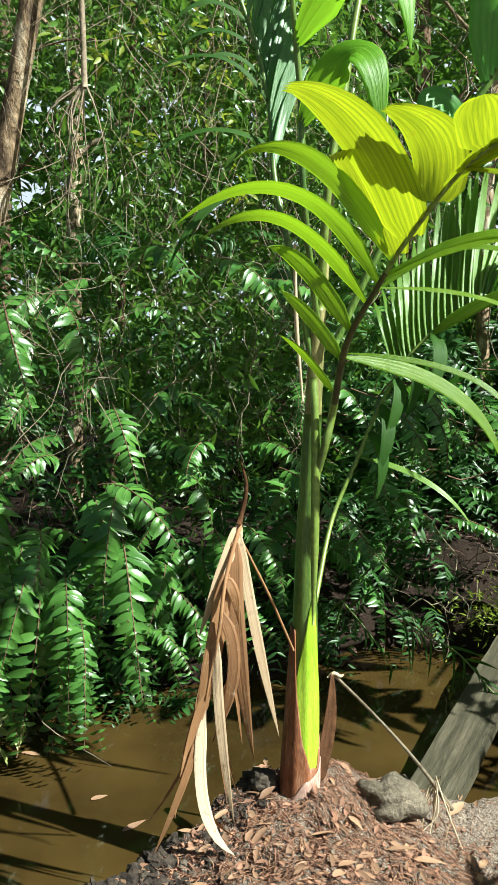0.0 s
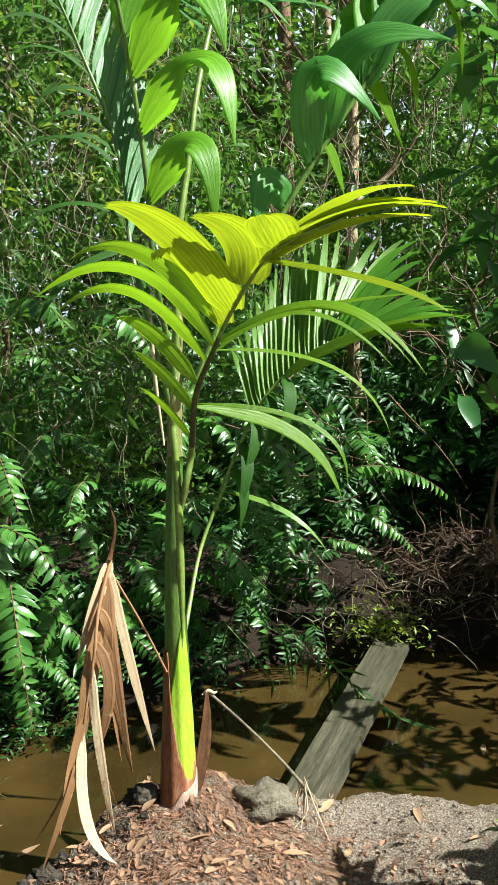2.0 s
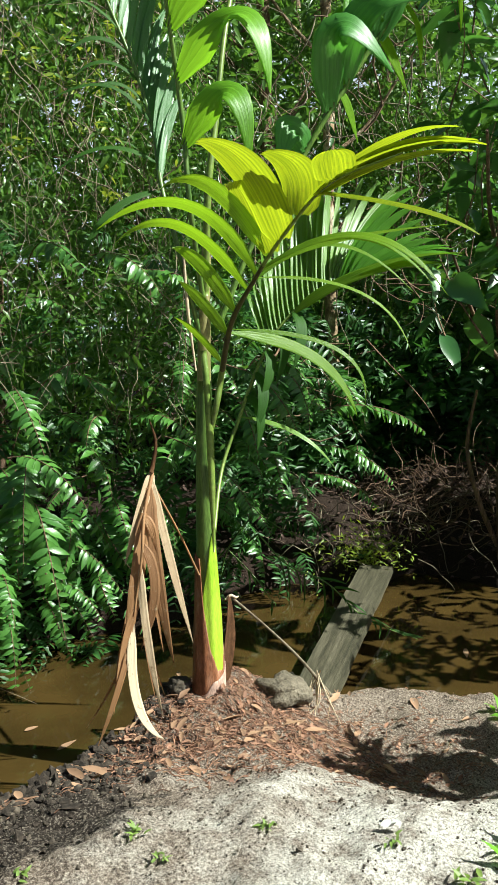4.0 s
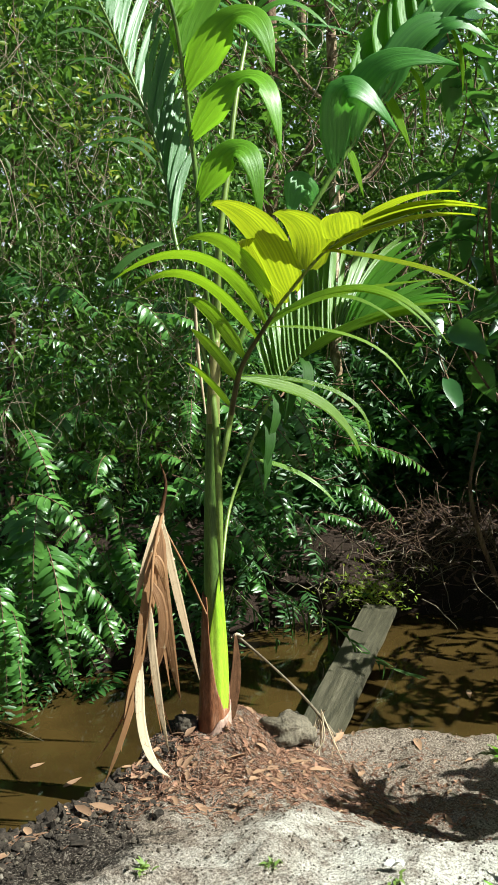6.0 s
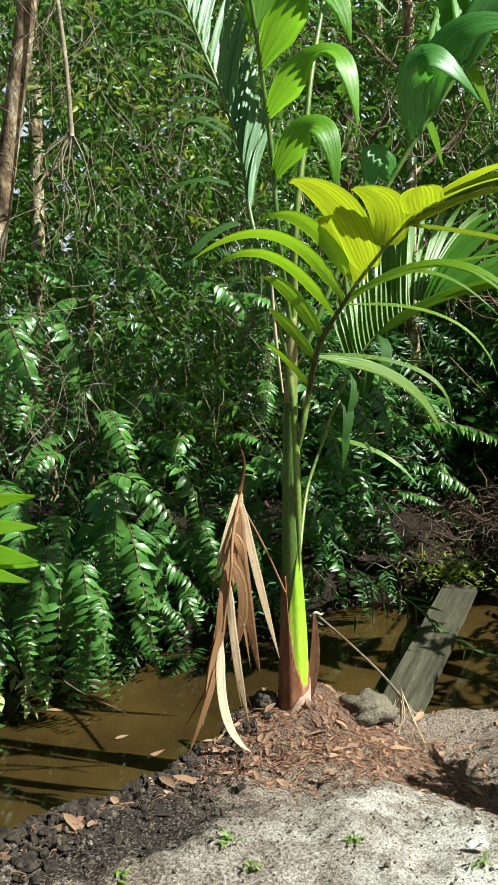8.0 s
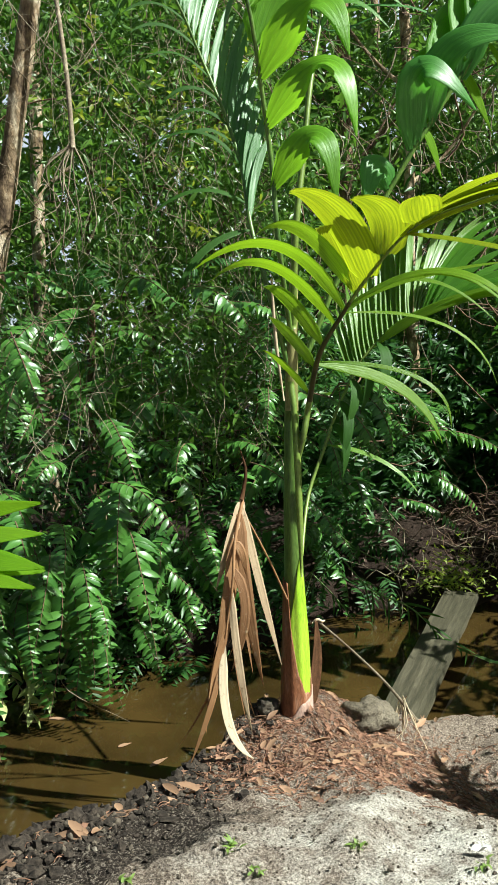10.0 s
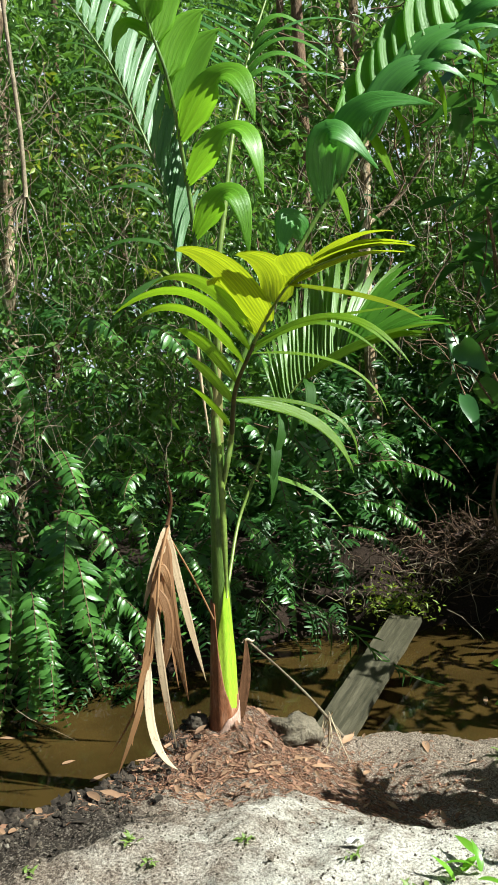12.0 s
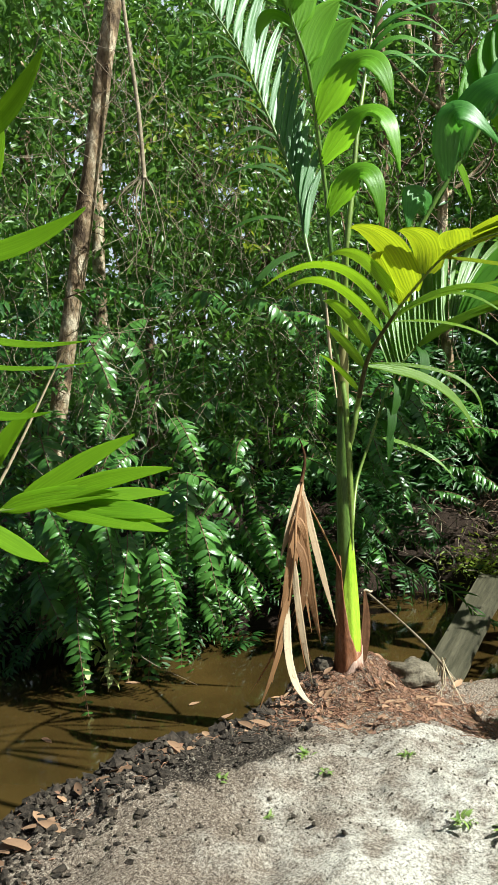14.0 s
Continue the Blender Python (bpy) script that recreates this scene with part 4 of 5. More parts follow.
for i in range(140):
    x = rng.uniform(-1.9, 1.05)
    y = float(foot(x)) + rng.uniform(-0.12, 0.45)
    path, leaves = frond_frame(rng.uniform(0.3, 0.55), rng.uniform(0.7, 1.4), 12, rng.uniform(0.06, 0.1))
    m = np.array(facing(x, y, land(x, y) + rng.uniform(0.08, 0.45), rng.normal(0, 50), rng.normal(-5, 16), rng.normal(0, 22)))
    for row in leaves:
        q = m @ leaf_pose(*row)
        pieces.append((SV @ q[:3, :3].T + q[:3, 3], SF))
tagged(new("fern_thicket", baked("fern_thicket", pieces, M_FERN_MASS)), "dense green fern thicket on the far bank, its colour darkened for shade", "ferns", kind="stuff")

# small-leaved shrubs and creepers above the ferns, and the woods behind
def leaf_cloud(name, label, mat, count, where, sizes, slim, hang, clump=14):
    """Small leaves in sprays round many twig ends."""
    v0, f0 = broad_leaf(1.0, slim, 0.3, 0.2, 4)
    got = []
    for i in range(count // clump):
        c = np.array(where())
        d = rng.normal(0, 1, 3)
        d[2] -= hang
        d /= np.linalg.norm(d)
        long = rng.uniform(0.15, 0.45) * (1 + 0.4 * max(hang, 0))
        for j in range(clump):
            p = c + d * long * j / clump + rng.normal(0, 0.03, 3)
            e = Euler((rng.normal(-0.5 * hang, 0.7), rng.normal(0, 0.7), rng.uniform(0, 6.28))).to_matrix()
            s = rng.uniform(*sizes)
            got.append((v0 @ (np.array(e).T * s) + p, f0))
    return tagged(new(name, baked(name, got, mat)), label, "leaves", kind="stuff")


def shrub_place():
    while True:
        x, z = rng.uniform(-2.8, 3.4), rng.uniform(0.5, 4.2)
        y = float(wall_front(x, 1.4)) + abs(rng.normal(0, 0.5)) + 0.15 * z + (0.9 if x > 0.7 else 0.25)
        on_trunk = abs(x - (-1.34 + 0.224 * (z - 0.95)) + 0.1) < 0.2 and y < 4.6
        dark_gap = x > 0.5 and z < 1.4 or noise.noise((1.9 * x, 0.8 * y, 1.5 * z)) < -0.12
        if (z > 1.2 or rng.uniform() < 0.35) and not on_trunk and not dark_gap:
            return x, y, z


def woods_place():
    while True:
        y = rng.uniform(6.2, 9.5)
        x, z = rng.uniform(-0.42, 0.62) * y, rng.uniform(0.0, 5.8)
        if noise.noise((1.2 * x, 1.2 * y, 0.9 * z)) > -0.15:
            return x, y, z


def far_place():
    y = rng.uniform(10, 15)
    return rng.uniform(-0.6, 0.8) * y, y, rng.uniform(0, 8.5)


leaf_cloud("creeper_leaves", "small-leaved shrubs and creepers over the ferns", M_WOODS, 46000, shrub_place, (0.04, 0.105), 0.3, 1.5)
leaf_cloud("woodland_leaves", "sunlit woodland foliage behind the canal", M_WOODS, 52000, woods_place, (0.06, 0.14), 0.32, 0.6)
leaf_cloud("yellow_vine", "patch of yellowing creeper leaves", M_VINE, 420, lambda: (rng.normal(-0.25, 0.25), rng.normal(4.5, 0.2), rng.normal(2.75, 0.18)), (0.04, 0.08), 0.35, 0.5)
leaf_cloud("far_woods", "far woodland foliage", M_WOODS, 25000, far_place, (0.2, 0.42), 0.4, 0.4, 10)


def right_place():
    x = rng.uniform(2.9, 7)
    return x, rng.uniform(3.6, 9), rng.uniform(0.0, 1.75 + 0.3 * (x - 3))


def under_place():
    return rng.uniform(0.6, 5), rng.uniform(5.9, 8.5), abs(rng.normal(0.3, 0.8))


leaf_cloud("right_woods", "dense woodland beside the canal", M_WOODS, 11000, right_place, (0.12, 0.24), 0.4, 0.5)
# canopy added high on the right only to keep sun off the far bank
leaf_cloud("right_canopy", "tree canopy added to shade the far bank", M_WOODS, 2200, lambda: (rng.uniform(3.6, 6.5), rng.uniform(4.6, 8.0), rng.uniform(1.8, 3.4)), (0.14, 0.26), 0.4, 0.4)
# unseen leaves added on the right to cast dappled shade on water and plank
leaf_cloud("bank_thicket", "leafy thicket added out of view to dapple the water and plank", M_FERN_MASS, 1500, lambda: (rng.uniform(2.45, 4.2), rng.uniform(2.3, 3.5), rng.uniform(-0.1, 1.5)), (0.10, 0.2), 0.3, 0.5)
leaf_cloud("undergrowth", "undergrowth below the trees, its colour darkened for shade", M_FERN_MASS, 12000, under_place, (0.10, 0.2), 0.3, 0.5)


def around_place():
    a = rng.uniform(0.35 * math.pi, 1.9 * math.pi) + 0.35 * math.pi
    r = rng.uniform(9, 13)
    x, y = r * math.cos(a), r * math.sin(a)
    return x, y - 1, abs(rng.normal(0, 2.2))


leaf_cloud("surrounding_woods", "woodland closing the clearing", M_WOODS, 9000, around_place, (0.35, 0.7), 0.45, 0.3, 10)


def twigs(name, label, mat, count, start, droop, long, thick):
    got = []
    for i in range(count):
        p = np.array(start())
        d = rng.normal(0, 1, 3) * np.array((1.0, 0.5, 0.6))
        d[2] -= droop
        pts = [p]
        for k in range(5):
            d = d / np.linalg.norm(d) + rng.normal(0, 0.55, 3)
            d[2] -= 0.15 * droop
            pts.append(pts[-1] + d / np.linalg.norm(d) * rng.uniform(*long) / 5)
        r = rng.uniform(*thick)
        got.append(tube(spline(pts, 11), [r, 0.7 * r, 0.35 * r], 4))
    return tagged(new(name, baked(name, got, mat)), label, "twigs", kind="stuff")


def tangle_place():
    x, z = rng.uniform(-2.2, 0.35), rng.uniform(1.0, 3.4)
    return x, float(wall_front(x, 1.2)) + rng.uniform(-0.12, 0.3), z


twigs("dry_creepers", "tangle of pale dry creepers hanging over the ferns", M_TWIG, 520, tangle_place, 1.9, (0.25, 0.95), (0.0010, 0.0028))
twigs("hanging_vines", "curtain of dry brown vines hanging among the trees", M_TWIG, 200, lambda: (rng.uniform(-0.6, 2.4), rng.uniform(4.9, 6.3), rng.uniform(1.8, 4.4)), 2.2, (0.4, 1.2), (0.002, 0.006))
twigs("brown_creepers", "brown twigs and creepers among the shrubs", M_TWIG_DARK, 220, lambda: (rng.uniform(-2.5, 3), rng.uniform(4.6, 7), rng.uniform(0.4, 4)), 0.6, (0.5, 1.5), (0.003, 0.008))


def tree(path, radii, mat, label, limbs, category="tree"):
    at = np.array(path[0])
    ob = thing("tree", path[0], label, category)
    p = spline(path, 26)
    v, f = tube(p - at, radii, 14)
    for i in range(len(v)):
        q = Vector(v[i] * 7)
        v[i] += np.array(noise.noise_vector(q)) * 0.12 * radii[0]
    trunk = part("trunk", mesh_of("trunk", v, f, mat), ob)
    for s, way, long, r in limbs:
        b = p[int(s * 25)] - at
        way = np.array(way) / np.linalg.norm(way)
        pts = [b, b + way * long * 0.5 + rng.normal(0, 0.05, 3) * long, b + way * long + np.array((0, 0, 0.12 * long))]
        v, f = tube(spline(pts, 10), [r, 0.7 * r, 0.4 * r], 7)
        part("limb", mesh_of("limb", v, f, mat), ob)
    return ob


tree([(-1.50, 3.85, -0.25), (-1.315, 3.75, 0.97), (-1.055, 3.75, 2.2), (-0.79, 3.75, 3.42), (-0.55, 3.8, 4.5)], [0.064, 0.053, 0.05, 0.046, 0.04], M_BARK, "leaning paper-barked tree on the far bank",
     [(0.9, (-0.6, 0.3, 0.8), 0.6, 0.015)])
for n, (x, y, r, lean, h) in enumerate(((-1.36, 6.4, 0.08, 0.02, 6), (1.25, 6.6, 0.085, 0.0, 6), (1.02, 6.9, 0.06, 0.03, 6), (1.85, 6.5, 0.07, -0.03, 6), (-0.5, 8.2, 0.08, 0.02, 6.5),
                         (0.35, 8.4, 0.07, -0.02, 6.5), (2.6, 7.6, 0.08, 0.02, 6), (3.4, 8.6, 0.09, 0, 6), (-2.2, 7.4, 0.09, 0.03, 6), (2.2, 9.3, 0.09, 0.0, 6.5), (-0.95, 5.6, 0.04, 0.06, 5))):
    z = land(x, y) - 0.1
    tree([(x, y, z), (x + lean * 2, y, z + 2), (x + lean * 3 + 0.05, y, z + 3.6), (x + lean * h, y, z + h)], [0.8 * r, 0.72 * r, 0.64 * r, 0.5 * r], M_BARK if n % 3 == 0 else M_BARK_BROWN, "straight slim tree in the wood", [(0.5, (0.7, -0.2, 0.7), 1.0, 0.02), (0.65, (-0.7, -0.2, 0.6), 1.1, 0.02)])

# broad-leaved tree on the right bank
z0 = land(2.28, 4.2) - 0.05
broad = tree([(2.28, 4.2, z0), (2.27, 4.2, 0.4), (2.32, 4.2, 1.03), (2.24, 4.1, 1.8), (2.1, 3.9, 2.9)], [0.055, 0.05, 0.045, 0.035, 0.02], M_BARK_BROWN, "broad-leaved tree with large glossy leaves on the bank",
             [(0.48, (-0.55, -0.25, 0.7), 0.9, 0.018), (0.55, (-0.5, -0.8, 0.5), 1.2, 0.02), (0.7, (-0.6, -0.9, 0.45), 1.3, 0.018), (0.8, (0.5, -0.8, 0.4), 1.2, 0.018), (0.45, (0.3, -0.9, 0.5), 1.1, 0.018)])
BV, BF = broad_leaf(1.0, 0.36, 0.3, 0.30, 9, 0.05)
BROAD = [mesh_of("leaf", BV * s, BF, M_BROAD) for s in (0.20, 0.28, 0.36)]
o = np.array(broad.location)
for i in range(58):
    x, y, z = rng.uniform(1.25, 3.0), rng.uniform(2.75, 4.3), rng.uniform(1.1, 3.7)
    if x < 1.35 + 0.3 * (y - 2.75):
        x += 0.5
    if i < 6:
        x, y, z = 1.6 + 0.16 * i, 3.1 + 0.1 * (i % 3), 1.25 + 0.17 * (i % 3)
    a = np.array((x, y, z)) - o
    lean = rng.normal(0, 0.12, 2)
    tip = a + (lean[0], lean[1], 0.5)
    path = spline([a, 0.5 * (a + tip) + rng.normal(0, 0.02, 3), tip], 12)
    v, f = tube(path, [0.006, 0.004, 0.002], 6)
    part("twig", mesh_of("twig", v, f, M_BARK_BROWN), broad)
    turn0 = rng.uniform(0, 6.28)
    for j in range(3, 12, 2):
        p = path[min(j, 11)] + rng.normal(0, 0.012, 3)
        e = Matrix.LocRotScale(tuple(p), Euler((rng.normal(-0.05 - 0.5 * (1 - j / 12), 0.3), rng.normal(0, 0.3), turn0 + 2.4 * j)), None)
        part("leaf", BROAD[int(rng.integers(0, 3))], broad, "", e)
v, f = tube(spline([(2.25, 4.25, -0.1), (2.12, 4.25, 0.2), (2.05, 4.28, 0.55), (2.12, 4.3, 0.9)], 14), [0.018, 0.015, 0.008], 7)
tagged(new("fallen_branch", mesh_of("fallen_branch", v, f, M_BARK_BROWN)), "thin bare branch leaning on the tree trunk", "branch")

def shrub(at, count, size, label):
    ob = thing("shrub", at, label, "shrub")
    for i in range(7):
        a = rng.uniform(0, 6.28)
        v, f = tube(spline([(0, 0, -0.04), (0.12 * math.cos(a), 0.12 * math.sin(a), 0.6), (0.4 * math.cos(a), 0.4 * math.sin(a), rng.uniform(0.9, 1.2))], 10), [0.016, 0.01, 0.004], 6)
        part("limb", mesh_of("limb", v, f, M_BARK_BROWN), ob)
    for i in range(count):
        d = rng.normal(0, 1, 3)
        d *= rng.uniform(0.5, 1.0) / np.linalg.norm(d)
        part("leaf", BROAD[i % 3], ob, "", Matrix.LocRotScale((0.45 * d[0], 0.36 * d[1], 1.05 + 0.26 * d[2]), Euler((rng.normal(-0.4, 0.5), rng.normal(0, 0.5), rng.uniform(0, 6.28))), None))
    return ob


# unseen shrub, set towards the sun to cast the shade on the sand
shrub((2.08, 1.62, land(2.08, 1.62)), 70, 0.5, "broad-leaved shrub added out of view to shade the sandy bank")

# vine stem hanging in front of the shrubs, ending in a fan of bare aerial roots
vine = thing("vine", (-0.68, 3.6, 2.42), "grey hanging vine stem ending in bare aerial roots", "vine")
o = np.array(vine.location)
v, f = tube(spline([(-0.78, 3.7, 4.3), (-0.735, 3.66, 3.4), (-0.69, 3.62, 2.80), (-0.68, 3.6, 2.42)], 24) - o, [0.010, 0.011, 0.012, 0.013], 8)
part("stem", mesh_of("stem", v, f, M_TWIG), vine)
for k in range(9):
    a, reach = rng.uniform(0, 6.28), rng.uniform(0.05, 0.26)
    end = np.array((reach * math.cos(a), 0.5 * reach * math.sin(a) - 0.05, -rng.uniform(0.2, 0.6)))
    v, f = tube(spline([(0, 0, 0.02), 0.35 * end + (0.4 * end[0], 0, 0.04), 0.7 * end + rng.normal(0, 0.03, 3), end + rng.normal(0, 0.04, 3)], 12), [0.005, 0.0035, 0.0025, 0.0012], 5)
    part("aerial_root", mesh_of("aerial_root", v, f, M_TWIG), vine)

# ---- plank, lump of concrete, brushwood ----
def plank_thing():
    a, b = np.array((0.65, 2.82, -0.30)), np.array((1.42, 4.19, -0.175))
    d = b - a
    long = np.linalg.norm(d)
    bm = bmesh.new()
    n, wide = 26, 0.21
    rows = []
    for i in range(n + 1):
        t = i / n
        l = -wide / 2 + 0.006 * noise.noise((t * 9, 0, 1))
        r = wide / 2 + 0.006 * noise.noise((t * 9, 5, 1))
        sag = 0.006 * noise.noise((t * 4, 2, 8))
        rows.append([bm.verts.new((x, t * long, z + sag)) for x, z in ((l, 0.0), (l + 0.006, 0.034), (r - 0.006, 0.034), (r, 0.0))])
    for p, q in zip(rows, rows[1:]):
        for j in range(4):
            bm.faces.new((p[j], p[(j + 1) % 4], q[(j + 1) % 4], q[j]))
    bm.faces.new(rows[0][::-1])
    bm.faces.new(rows[-1])
    me = bpy.data.meshes.new("plank")
    bmesh.ops.recalc_face_normals(bm, faces=bm.faces)
    bm.to_mesh(me)
    me.materials.append(M_PLANK)
    ob = tagged(new("plank", me), "weathered grey wooden plank laid across the canal", "plank")
    y = Vector(d).normalized()
    x = y.cross(Vector((0, 0, 1))).normalized()
    m = Matrix((x, y, x.cross(y))).transposed().to_4x4()
    ob.matrix_world = Matrix.Translation(a) @ m
    return ob


plank_thing()


def lump(name, at, size, mat, label, category, seed):
    bm = bmesh.new()
    bmesh.ops.create_icosphere(bm, subdivisions=4, radius=1)
    for v in bm.verts:
        c = v.co.copy()
        big = max(abs(c.x), abs(c.y), abs(c.z))
        c = c.lerp(c / big * 0.85, 0.4)
        c *= 1 + 0.3 * noise.fractal(v.co * 1.3 + Vector((seed, 0, 0)), 1, 2, 3) + 0.04 * noise.fractal(v.co * 7 + Vector((seed, 0, 0)), 1, 2, 3)
        v.co = Vector((c.x * size[0], c.y * size[1], c.z * size[2]))
    me = bpy.data.meshes.new(name)
    bm.to_mesh(me)
    me.materials.append(mat)
    me.polygons.foreach_set("use_smooth", np.ones(len(me.polygons), bool))
    ob = tagged(new(name, me), label, category)
    ob.matrix_world = pose(*at, 0, 8, 24)
    return ob


lump("root_clump", (0.045, 2.47, 0.025), (0.042, 0.04, 0.03), M_CLOD, "dark crumbling clump of old roots beside the palm", "roots", 5)
lump("rock", (0.465, 2.53, -0.075), (0.115, 0.08, 0.062), M_ROCK, "rough grey lump of concrete half sunk in the soil", "rock", 3)

twigs("brushwood", "heap of dead brown brushwood on the bank", M_TWIG_DARK, 520, lambda: (rng.normal(2.25, 0.3), rng.normal(4.95, 0.25), rng.uniform(-0.2, 0.2)), 0.1, (0.25, 0.8), (0.002, 0.006))
twigs("brush_litter", "dry stalks on the far bank edge", M_TWIG, 120, lambda: (rng.uniform(0.8, 3.0), rng.uniform(4.1, 5.4), rng.uniform(-0.15, 0.15)), 0.2, (0.2, 0.6), (0.0015, 0.004))

# ---- small plants on this side ----
def sapling(at, heads, label):
    ob = thing("sapling", at, label, "sapling")
    a = np.array(at)
    top = np.array((0.02, 0.0, 0.62))
    v, f = tube(spline([(0, 0, -0.03), (0.015, 0, 0.3), top], 10), [0.008, 0.006, 0.004], 7)
    part("stem", mesh_of("stem", v, f, M_STEM_PALE), ob)
    v, f = broad_leaf(0.175, 0.092, 0.22, 0.25, 10, 0.025)
    me = mesh_of("leaf", v, f, M_SAPLING)
    for z, yaw, pitch in heads:
        part("leaf", me, ob, "", Matrix.Translation((0.01, 0, z)) @ pose(0, 0, 0, 0, 0, yaw) @ pose(0, 0, 0, pitch, 0, 0) @ pose(0, 0, 0, 0, -48 if 20 < yaw < 140 else 20, 0))
    return ob


sapling((1.20, 1.70, land(1.2, 1.7)), [(0.66, 62, 35), (0.62, 20, 40), (0.56, 85, 12), (0.50, 110, -5), (0.47, 70, -12), (0.42, 130, -25), (0.60, 150, 30), (0.55, -40, 10), (0.45, -110, 0), (0.36, 95, -30)], "sapling with bright green broad leaves on the bank")


def weed(at, label, n, size):
    ob = thing("weed", at, label, "weed")
    v, f = broad_leaf(size, size * 0.28, 0.3, 0.4, 6)
    me = mesh_of("leaf", v, f, M_WEED if size < 0.05 else M_SAPLING)
    for i in range(n):
        part("leaf", me, ob, "", pose(rng.normal(0, 0.5) * size, rng.normal(0, 0.5) * size, rng.uniform(0, 0.4) * size, rng.uniform(10, 70), rng.uniform(-20, 20), rng.uniform(0, 360)))
    return ob


for x, y, n, s in ((1.42, 2.5, 9, 0.10), (1.5, 2.42, 7, 0.08), (0.72, 1.03, 9, 0.075), (0.15, 1.26, 14, 0.02), (-0.17, 1.28, 16, 0.022), (-0.11, 1.2, 10, 0.018), (-0.65, 1.70, 9, 0.026), (0.42, 1.12, 8, 0.02), (-0.42, 1.2, 9, 0.02), (0.55, 0.98, 10, 0.035), (-0.3, 1.05, 10, 0.02), (0.2, 0.85, 14, 0.03), (0.3, 0.8, 14, 0.035)):
    weed((x, y, land(x, y)), "small green weed sprouting from the sandy soil", n, s)

def sprig(at):
    ob = thing("sprig", at, "sprigs of pale yellowish leaves drooping over the canal water", "shrub")
    v, f = broad_leaf(0.08, 0.032, 0.25, 0.25, 6, 0.01)
    me = mesh_of("leaf", v, f, M_SPRIG)
    for dx, dz, long in ((0.0, 0.0, 0.34), (-0.12, 0.05, 0.30), (0.10, 0.06, 0.26), (0.02, 0.12, 0.30)):
        path = spline([(dx - 0.12, 0.14, dz + 0.22), (dx, 0.0, dz + 0.14), (dx + 0.10, -0.08, dz), (dx + 0.4 * long, -0.12, dz - 0.3 * long)], 18)
        v, f = tube(path, [0.004, 0.003, 0.0015], 6)
        part("twig", mesh_of("twig", v, f, M_TWIG), ob)
        for i in range(11):
            part("leaf", me, ob, "", Matrix.LocRotScale(tuple(path[5 + i]), Euler((rng.normal(-0.7, 0.4), rng.normal(0, 0.5), rng.uniform(1.6, 4.7))), None))
    for dx in (-0.02, 0.12, 0.3):
        v, f = tube(spline([(dx, 0.05, 0.2), (dx - 0.03, -0.02, 0.02), (dx - 0.02 + 0.3 * (dx > 0.2), -0.1, -0.15)], 10), [0.003, 0.0025, 0.0015], 5)
        part("twig", mesh_of("twig", v, f, M_TWIG), ob)
    return ob


sprig((-1.14, 3.28, -0.18))

# second palm at the edge of the clearing
L_AT = (-1.2, 0.8, float(land(-1.2, 0.8)))
STEM_O = np.array(L_AT)
side_palm = thing("palm", L_AT, "small feather palm with pale green leaflets beside the path", "palm tree")
v, f = tube(spline([(-1.2, 0.8, L_AT[2] - 0.03), (-1.19, 0.8, 0.5), (-1.17, 0.81, 0.9)], 12) - STEM_O, [0.045, 0.035, 0.02], 12)
part("stem", mesh_of("stem", v, f, M_STEM), side_palm)
frond(side_palm, L_AT, [(-1.19, 0.8, 0.5), (-1.12, 0.82, 0.95), (-1.0, 0.84, 1.10), (-0.85, 0.85, 1.13), (-0.72, 0.86, 1.12)], [0.010, 0.008, 0.005, 0.003],
      [(0.98, (-0.62, 0.86, 1.11), (-0.50, 0.87, 1.07), 0.06), (0.9, (-0.66, 0.85, 1.10), (-0.53, 0.85, 1.05), 0.05), (0.75, (-0.66, 0.84, 1.20), (-0.49, 0.84, 1.205), 0.045), (0.7, (-0.72, 0.88, 1.23), (-0.58, 0.9, 1.285), 0.05),
       (0.93, (-0.62, 0.9, 1.15), (-0.505, 0.92, 1.13), 0.04), (0.85, (-0.66, 0.83, 1.10), (-0.51, 0.82, 1.055), 0.05), (0.95, (-0.61, 0.84, 1.12), (-0.495, 0.84, 1.085), 0.05), (0.65, (-0.78, 0.84, 1.17), (-0.62, 0.84, 1.15), 0.05), (0.5, (-0.9, 0.85, 1.3), (-0.8, 0.85, 1.38), 0.045), (0.55, (-0.88, 0.83, 1.04), (-0.80, 0.82, 1.0), 0.05)],
      M_FROND_LIME, M_STEM_PALE, SUNNY, "pale green frond reaching out sideways")
frond(side_palm, L_AT, [(-1.19, 0.8, 0.5), (-1.12, 0.83, 1.2), (-1.02, 0.85, 1.6), (-0.95, 0.84, 1.9), (-0.92, 0.8, 2.15)], [0.010, 0.008, 0.005, 0.003],
      [(0.6, (-0.82, 0.85, 1.72), (-0.65, 0.85, 1.825), 0.06), (0.5, (-0.88, 0.85, 1.50), (-0.67, 0.85, 1.52), 0.02), (0.7, (-0.86, 0.85, 1.85), (-0.82, 0.85, 2.02), 0.05), (0.45, (-0.9, 0.85, 1.44), (-0.66, 0.85, 1.47), 0.015),
       (0.8, (-0.8, 0.8, 2.0), (-0.7, 0.75, 2.15), 0.05), (0.55, (-1.15, 0.85, 1.75), (-1.3, 0.85, 1.8), 0.05), (0.7, (-1.1, 0.85, 1.95), (-1.25, 0.85, 2.05), 0.05), (0.4, (-0.95, 0.82, 1.33), (-0.76, 0.8, 1.36), 0.03)],
      M_FROND_LIME, M_STEM_PALE, SUNNY, "upright pale green frond")

